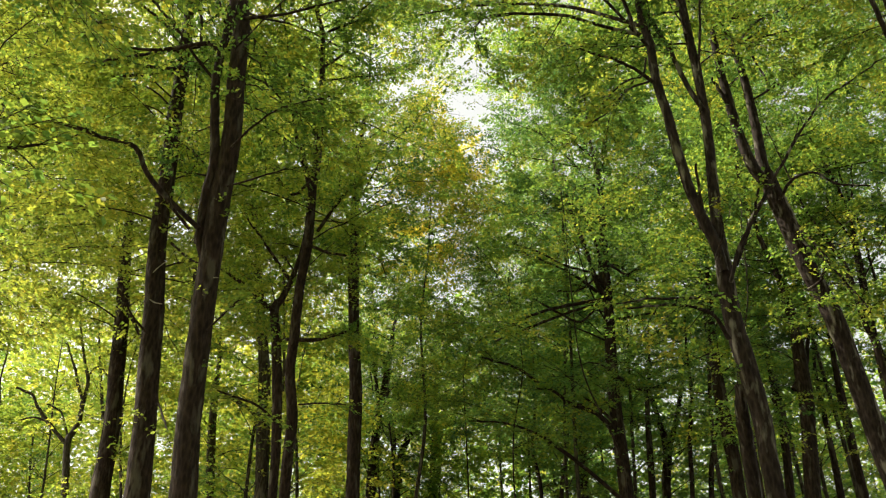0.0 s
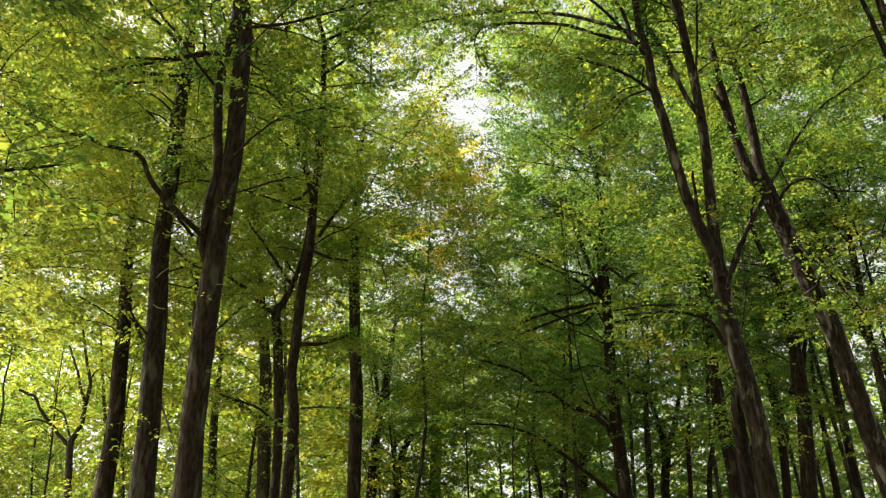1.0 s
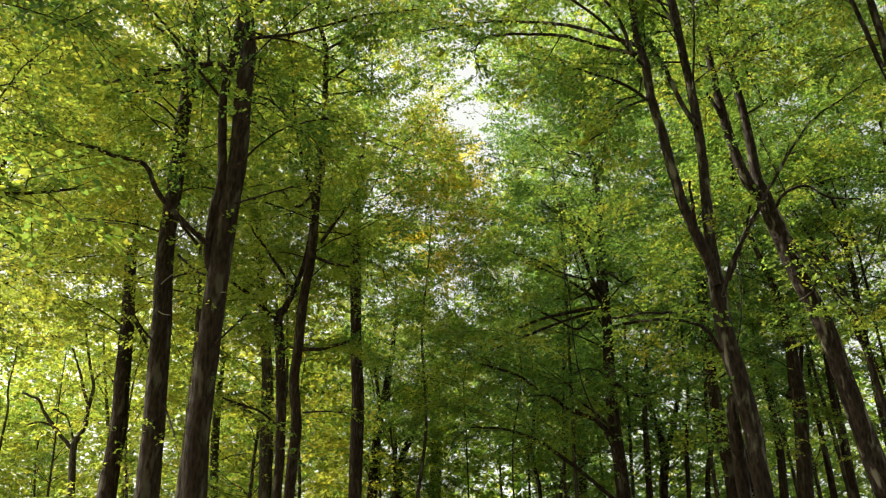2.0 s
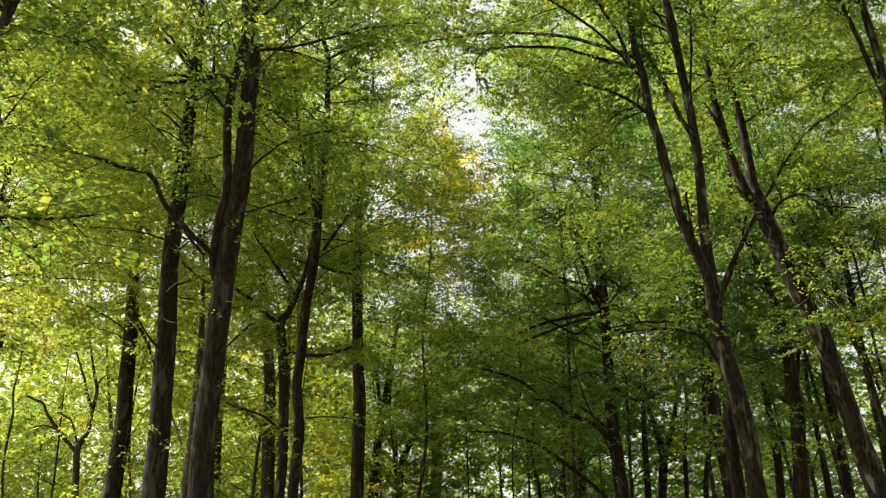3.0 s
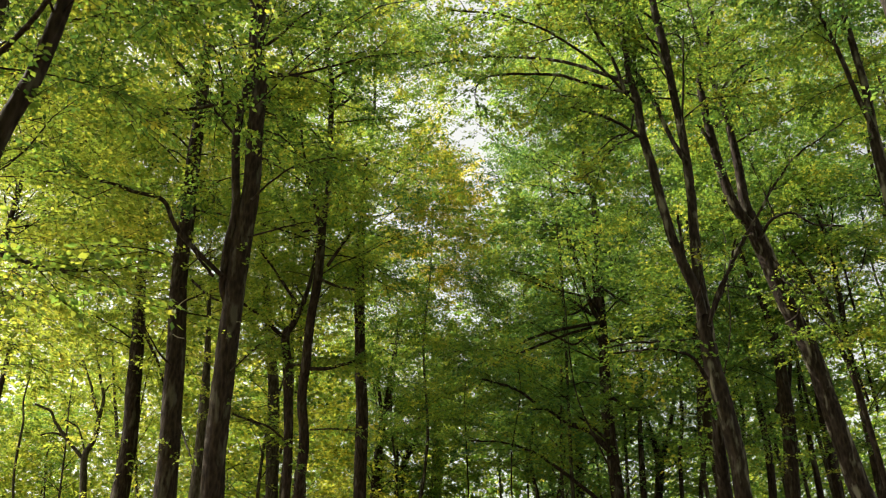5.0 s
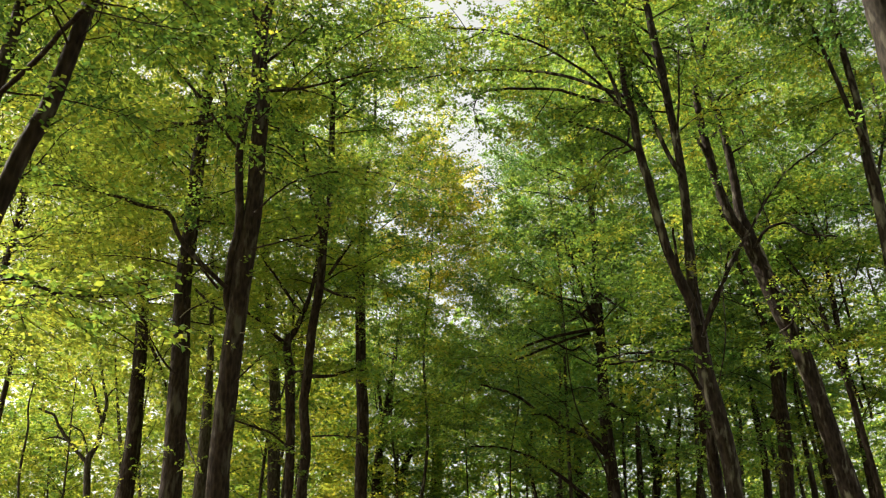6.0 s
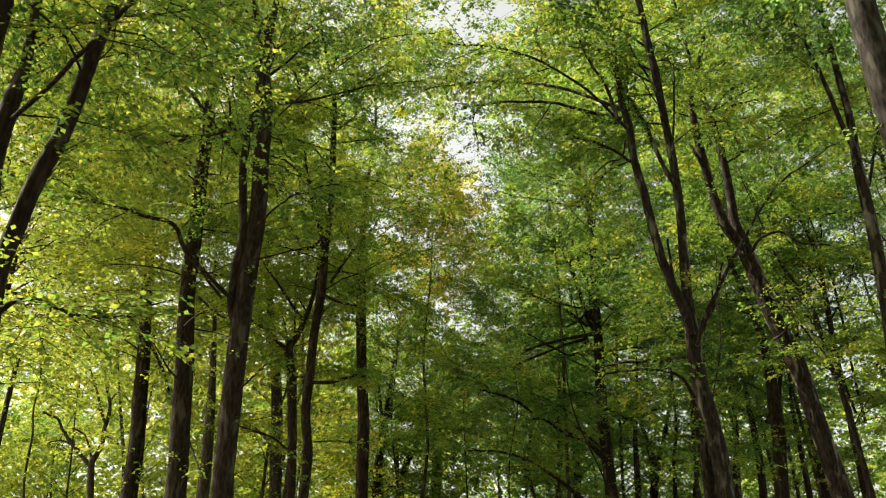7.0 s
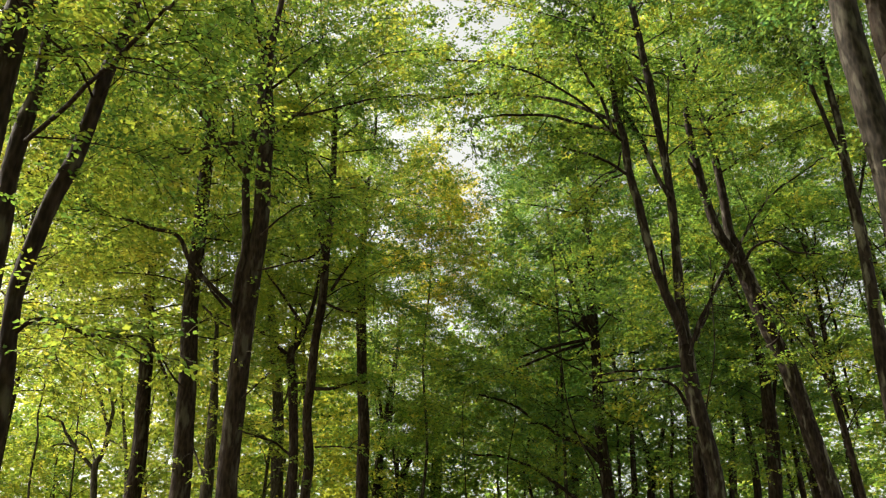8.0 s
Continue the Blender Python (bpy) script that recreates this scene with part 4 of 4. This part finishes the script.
tree("slender forked trunk in deep shade",
    [(9.2, 38, 0, 0.232), (9.21, 38, 4.29, 0.201), (9.22, 38, 9.54, 0.186), (9.46, 38, 11.46, 0.179), (9.23, 38, 12.93, 0.109), (9, 38, 14.19, 0.086), (9.06, 38, 16.02, 0.063)],
    [[(9.5, 38, 11.46, 0.119), (10.01, 38, 12.93, 0.109), (10.35, 38, 14.19, 0.086), (10.71, 38, 15.75, 0.063)]],
     height=22, bare=8, boughs=40, reach=4.2, leaf=0.12, step=0.055, gap=0.26, seed=39, foliage=SHADED_DEEP)
for i, (spine, limbs) in enumerate([(
    [(13.17, 26, 0, 0.126), (13.18, 26, 4.53, 0.109), (13.19, 26, 10.07, 0.101), (13.19, 26, 12.05, 0.087), (13.2, 26, 13.77, 0.08), (13.26, 26, 15.79, 0.083), (13.15, 26, 17.07, 0.066), (12.74, 26, 18.4, 0.048)],
    []), (
    [(12.93, 28, 0, 0.171), (12.87, 28, 3.37, 0.148), (12.8, 28, 7.48, 0.137), (12.73, 28, 9.25, 0.115), (12.7, 28, 10.9, 0.1), (12.77, 28, 12.65, 0.074), (12.88, 28, 14.7, 0.048)],
    []), (
    [(13.08, 24, 0, 0.109), (12.7, 24, 4.68, 0.094), (12.23, 24, 10.41, 0.087), (12.01, 24, 11.6, 0.08), (11.85, 24, 13.2, 0.074), (11.5, 24, 14.14, 0.059), (11.04, 24, 15.1, 0.034)],
    [])]):
    tree("thin whippy stem in a thicket", spine, limbs, height=20, bare=8, boughs=22, reach=2.6, leaf=0.09, gap=0.22, step=0.042, seed=40 + i)
tree("leaning thicket tree with many whippy stems",
    [(13.5, 25, 0, 0.095), (13, 25, 3.96, 0.078), (13, 25, 5.27, 0.069), (12.84, 25, 6.95, 0.066), (12.82, 24.91, 8.89, 0.062), (12.7, 24.83, 10.42, 0.058), (12.62, 24.74, 12.02, 0.053), (12.65, 24.66, 13.89, 0.049), (12.56, 24.57, 15.46, 0.044), (12.3, 24.49, 16.68, 0.038), (11.85, 24.4, 17.93, 0.026)],
    [], bare_limbs=[[(12.96, 25, 10.29, 0.046), (12.65, 24.9, 11.71, 0.048), (12.24, 24.8, 12.89, 0.042), (11.47, 24.7, 14.21, 0.031), (10.77, 24.6, 15.27, 0.022)],
     [(13.68, 26, 10.25, 0.048), (13.6, 25.93, 12.09, 0.043), (13.58, 25.87, 13.84, 0.044), (13.49, 25.8, 15.36, 0.039), (13.29, 25.73, 16.62, 0.033), (13.09, 25.67, 18.03, 0.027), (13.05, 25.6, 19.5, 0.02)],
     [(12.61, 24.6, 14.26, 0.031), (12.17, 24.4, 14.97, 0.024), (11.7, 24.2, 15.47, 0.018)],
     [(12.6, 24.6, 15.48, 0.031), (12.81, 24.4, 16.41, 0.025), (12.81, 24.2, 17.37, 0.019)],
     [(12.59, 24.6, 13.28, 0.03), (13.27, 24.4, 14.36, 0.024), (13.64, 24.2, 15.27, 0.018)],
     [(12.34, 24.5, 16.64, 0.025), (11.83, 24.35, 16.92, 0.022), (11.4, 24.2, 17.37, 0.019)],
     [(12.54, 24.6, 11.78, 0.029), (12.26, 24.45, 12.18, 0.024), (11.75, 24.3, 12.25, 0.018)]],
     height=19, bare=9, boughs=12, reach=2.6, leaf=0.09, gap=0.24, step=0.045, seed=46)
for i, spine in enumerate([
    [(11.09, 30, 0, 0.187), (11.09, 30, 5.06, 0.156), (11.31, 30, 7.93, 0.144), (11.44, 30, 9.86, 0.138), (11.39, 30, 11.49, 0.111), (11.34, 30, 12.76, 0.082), (11.24, 30, 14.07, 0.063)],
    [(7.5, 34, 0, 0.161), (7.5, 34, 5.47, 0.134), (7.73, 34, 8.71, 0.13), (7.8, 34, 10.44, 0.121), (7.89, 34, 12.25, 0.09), (8.12, 34, 13.67, 0.057)],
    [(10.41, 36, 0, 0.119), (10.41, 36, 5.89, 0.099), (10.53, 36, 9.55, 0.103), (10.92, 36, 11.4, 0.094), (11.25, 36, 12.85, 0.084), (11.1, 36, 14.09, 0.048)],
    [(8.68, 33, 0, 0.097), (8.68, 33, 5.56, 0.081), (8.97, 33, 8.93, 0.084), (9.09, 33, 10.63, 0.076), (9.36, 33, 12.19, 0.066), (9.4, 33, 13.8, 0.045)],
    [(13.79, 32, 0, 0.152), (13.79, 32, 5.45, 0.127), (13.83, 32, 8.72, 0.123), (13.8, 32, 11.01, 0.095), (13.76, 32, 12.55, 0.075), (13.9, 32, 14.15, 0.044)],
    [(14.13, 31, 0, 0.149), (14.13, 31, 5.52, 0.124), (14.15, 31, 8.42, 0.119), (14.17, 31, 10.32, 0.102), (14.16, 31, 11.79, 0.083), (14.12, 31, 13.55, 0.053)],
    [(12.11, 36, 0, 0.132), (12.11, 36, 5.89, 0.11), (12.31, 36, 9.33, 0.103), (12.43, 36, 11.17, 0.094), (12.78, 36, 12.85, 0.072), (12.71, 36, 14.34, 0.049)],
    [(4.99, 40, 0, 0.131), (4.99, 40, 6.55, 0.109), (5.15, 40, 10.13, 0.101), (5.46, 40, 11.91, 0.09), (5.61, 40, 13.49, 0.066)],
    [(3.96, 38, 0, 0.097), (3.96, 38, 6.32, 0.081), (4.06, 38, 9.73, 0.084), (3.78, 38, 11.67, 0.074), (3.99, 38, 13.44, 0.05)]]):
    tree("slim dark stem standing in shade", spine, [], height=spine[-1][2] + 4, bare=11, boughs=12, reach=2.4, leaf=0.12, step=0.06, gap=0.3, seed=120 + i, foliage=SHADED_DEEP)
for i, (spine, limbs) in enumerate([(
    [(-4.03, 46, 0, 0.318), (-3.86, 46, 5.04, 0.274), (-3.64, 46, 11.19, 0.254), (-3.52, 46, 13.52, 0.231), (-3.4, 46, 15.29, 0.22), (-3.1, 46, 16.82, 0.193), (-2.96, 46, 18.39, 0.106)],
    [[(-3.48, 46, 14.1, 0.116), (-3.44, 46, 16.51, 0.104), (-3.75, 46, 18.39, 0.076)]]), (
    [(-4.33, 50, 0, 0.268), (-3.54, 50, 5.41, 0.231), (-2.57, 50, 12.02, 0.214), (-2.26, 50, 14.55, 0.204), (-1.56, 50, 16.15, 0.127), (-1.36, 50, 18.13, 0.081)],
    [[(-2.66, 50, 12.02, 0.138), (-2.73, 50, 14.86, 0.126), (-2.87, 50, 17.8, 0.081)]]), (
    [(-0.61, 54, 0, 0.455), (-0.57, 54, 5.78, 0.393), (-0.53, 54, 12.84, 0.364), (-0.41, 54, 15.58, 0.339), (-0.48, 54, 17.66, 0.258), (-0.42, 54, 20.55, 0.141)],
    []), (
    [(6.56, 44, 0, 0.27), (6.65, 44, 4.85, 0.233), (6.77, 44, 10.78, 0.216), (6.84, 44, 13.01, 0.207), (6.9, 44, 14.7, 0.168), (6.95, 44, 17.06, 0.101)],
    [])]):
    tree("distant trunk at the end of the ride", spine, limbs, height=(24, 22, 24, 25)[i], bare=7.5, boughs=44, reach=4.6,
         leaf=0.14, step=0.065, gap=0.3, seed=50 + i, foliage=(GREEN, GREEN, SUNLIT_GOLD, SHADED_DEEP)[i], keep=in_gap)
rng = np.random.default_rng(5)
tree("tree turning amber at the end of the ride", straight(-0.7, 34, 0.1, 25, rng), [], height=25.3, bare=18.0, boughs=54, reach=2.9,
     leaf=0.12, step=0.05, gap=0.23, seed=60, foliage=AMBER, bark=GREY_BARK, keep=in_gap)

# ---- more of both rows ----
# (-10.5, 6.5) is an added unseen tree that shades leaves over the ride.
for i, (x, y, h, bare, reach, side, mat) in enumerate([
        (-11.8, 17, 23, 7, 5.6, 0.1, SUNLIT_GOLD), (-9.4, 11.5, 26, 8.5, 5.6, None, SUNLIT_GOLD), (-10.5, 6.5, 28, 12, 6.4, 0.2, GREEN), (-14.8, 24, 24, 11, 6.4, 0.0, SUNLIT_GOLD), (-17.8, 31, 27, 15, 6.4, 0.0, SUNLIT_GOLD), (-19.5, 37, 31, 17, 5.4, 0.0, SUNLIT_GOLD), (-7.5, 3.0, 24, 9, 5.5, 0.6, GREEN),
        (14.5, 23, 23, 8, 4.6, None, GREEN), (9.8, 11.0, 22, 14, 6.0, 2.9, SHADED_DEEP), (15.5, 26, 24, 8, 4.6, None, SHADED_DEEP), (8.5, 3.5, 20, 11, 6.0, 2.6, SHADED_DEEP)]):
    tree("woodland tree beside the ride", straight(x, y, 0.2, h, rng, 0.3), [], height=h, bare=bare, boughs=58 if x < -8 else 42, reach=reach, seed=80 + i,
         foliage=mat, keep=in_gap, leaf=0.09 if y < 18 else 0.1, step=0.043, open_side=side)
for i, (x, y, h, bare, reach, side, mat) in enumerate([(5.0, 24.5, 17, 9, 5.6, 3.1, GREEN), (2.2, 28.5, 16, 8.5, 5.0, None, GREEN), (8.2, 22.5, 14.5, 7, 4.2, 3.1, GREEN), (-0.6, 33, 18, 10, 4.6, None, GREEN)]):
    tree("slim understorey tree with broad sprays of leaves", straight(x, y, 0.05, h, rng, 1.0), [], height=h, bare=bare, boughs=16, reach=reach, seed=100 + i,
         foliage=mat, keep=in_gap, leaf=0.085, step=0.045, open_side=side, group="understorey trees")
for i, (x, y, h, mat) in enumerate([(-5.6, 33.5, 28, GREEN), (5.0, 33, 31.5, GREEN), (5.2, 37, 26, SHADED_DEEP), (-2.2, 44, 26, GREEN), (8.0, 36, 30, GREEN), (6.4, 50, 33, GREEN), (-3.5, 49, 32, GREEN), (3.6, 46, 25, GREEN)]):
    tree("tall tree over the end of the ride", straight(x, y, 0.1, h, rng, 0.8), [], height=h, bare=17 if y < 35 and h > 20 else 7, boughs=44, reach=4.6, seed=90 + i,
         foliage=mat, keep=in_gap, leaf=0.14, step=0.05, gap=0.27, bark=GREY_BARK)

crown_rng = np.random.default_rng(9)
for i, (x, y, h, mat) in enumerate([(10.0, 31, 31, GREEN), (14.2, 36, 32, GREEN), (-6.4, 39, 31, SUNLIT_GOLD), (13.4, 29.5, 29, GREEN), (18.5, 33, 30, SHADED_DEEP)]):
    tree("tall tree with a dense high crown", straight(x, y, 0.1, h, crown_rng, 0.6), [], height=h, bare=18, boughs=40, reach=4.6, seed=150 + i,
         foliage=mat, keep=in_gap, leaf=0.13, step=0.05, gap=0.25, bark=GREY_BARK)

# ---- the wood behind ----
wood = []
for i in range(6):
    wood.append(tree("slender woodland tree in full leaf", straight(0, 0, 0.1 + 0.015 * i, 25, rng, 1.2), [], height=22 + 1.4 * i, bare=2.5,
                     boughs=50, reach=5.2, thin_low=0.0, leaf=0.19, step=0.1, gap=0.44, long=1.1, tufts=0, seed=70 + i, shoots=5, distant=True,
                     foliage=(YELLOW, GREEN, SUNLIT_GOLD, SHADED_DEEP, GREEN, SHADED_DEEP)[i], bark=GREY_BARK, group="trees of the wood behind"))
spots = []
for gy in range(5):
    for gx in range(-7, 8):
        x, y = gx * 7.0 + rng.uniform(-2.2, 2.2) + 3.5 * (gy % 2), 36 + gy * 6.5 + rng.uniform(-2, 2)
        if x > y * 0.6 + 5 or x < -y * 0.55 - 3 or (y < 50 and abs(x - 2) < 5) or (x > 6 and (gx + gy) % 3 == 0):
            continue
        spots.append((x, y))
spots += [(9, 46), (14, 41), (19, 47)]
for i, (x, y) in enumerate(spots):
    # The sun side gets the leaf tones with sunlight painted in.
    pick = (2, 4, 0, 2, 1)[i % 5] if x < 0 else (1, 4, 1, 3, 4)[i % 5]
    turn, size = rng.uniform(0, 360), rng.uniform(0.86, 1.1) * (0.8 if x < -9 else 0.88 if x < 0 else 1.0)
    wood_tree = copy_thing(wood[pick], pose(x, y, 0, 0, 0, turn))
    wood_tree.scale = (size, size, size)
# Unseen trees added round and behind the camera to block skylight on the trunks.
for i, (x, y) in enumerate([(-9.5, -8.5), (-4.5, -12), (4.5, -11), (9.5, -9), (-17, 1), (18, 2), (14, -15), (-14, -15), (0, -19), (-6.5, -7), (0.5, -10.5), (6.8, -6.5), (11.5, -3), (-12, -4), (2.5, -14.5), (-2.5, -15)]):
    copy_thing(wood[i % 6], pose(x, y, 0, 0, 0, 50 * i))
for t in wood:
    for o in (*t.children_recursive, t):
        bpy.data.objects.remove(o)
# Sunlight on the west woods is put into their leaf colour.
for west, mat, label in ((True, SUNLIT_GOLD, "distant sunlit yellow-green woods"), (False, GREEN, "distant green woods closing the view")):
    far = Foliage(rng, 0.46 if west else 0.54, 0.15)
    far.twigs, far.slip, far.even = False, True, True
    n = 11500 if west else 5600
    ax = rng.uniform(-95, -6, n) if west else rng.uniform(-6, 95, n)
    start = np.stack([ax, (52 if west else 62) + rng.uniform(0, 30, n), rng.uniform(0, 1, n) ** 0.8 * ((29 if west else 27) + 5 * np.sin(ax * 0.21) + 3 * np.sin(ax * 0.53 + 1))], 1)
    a = rng.uniform(0, 2 * np.pi, n)
    far.spray(start, np.stack([np.cos(a), np.sin(a), rng.normal(0, 0.3, n)], 1), rng.uniform(1.5, 3.5, n))
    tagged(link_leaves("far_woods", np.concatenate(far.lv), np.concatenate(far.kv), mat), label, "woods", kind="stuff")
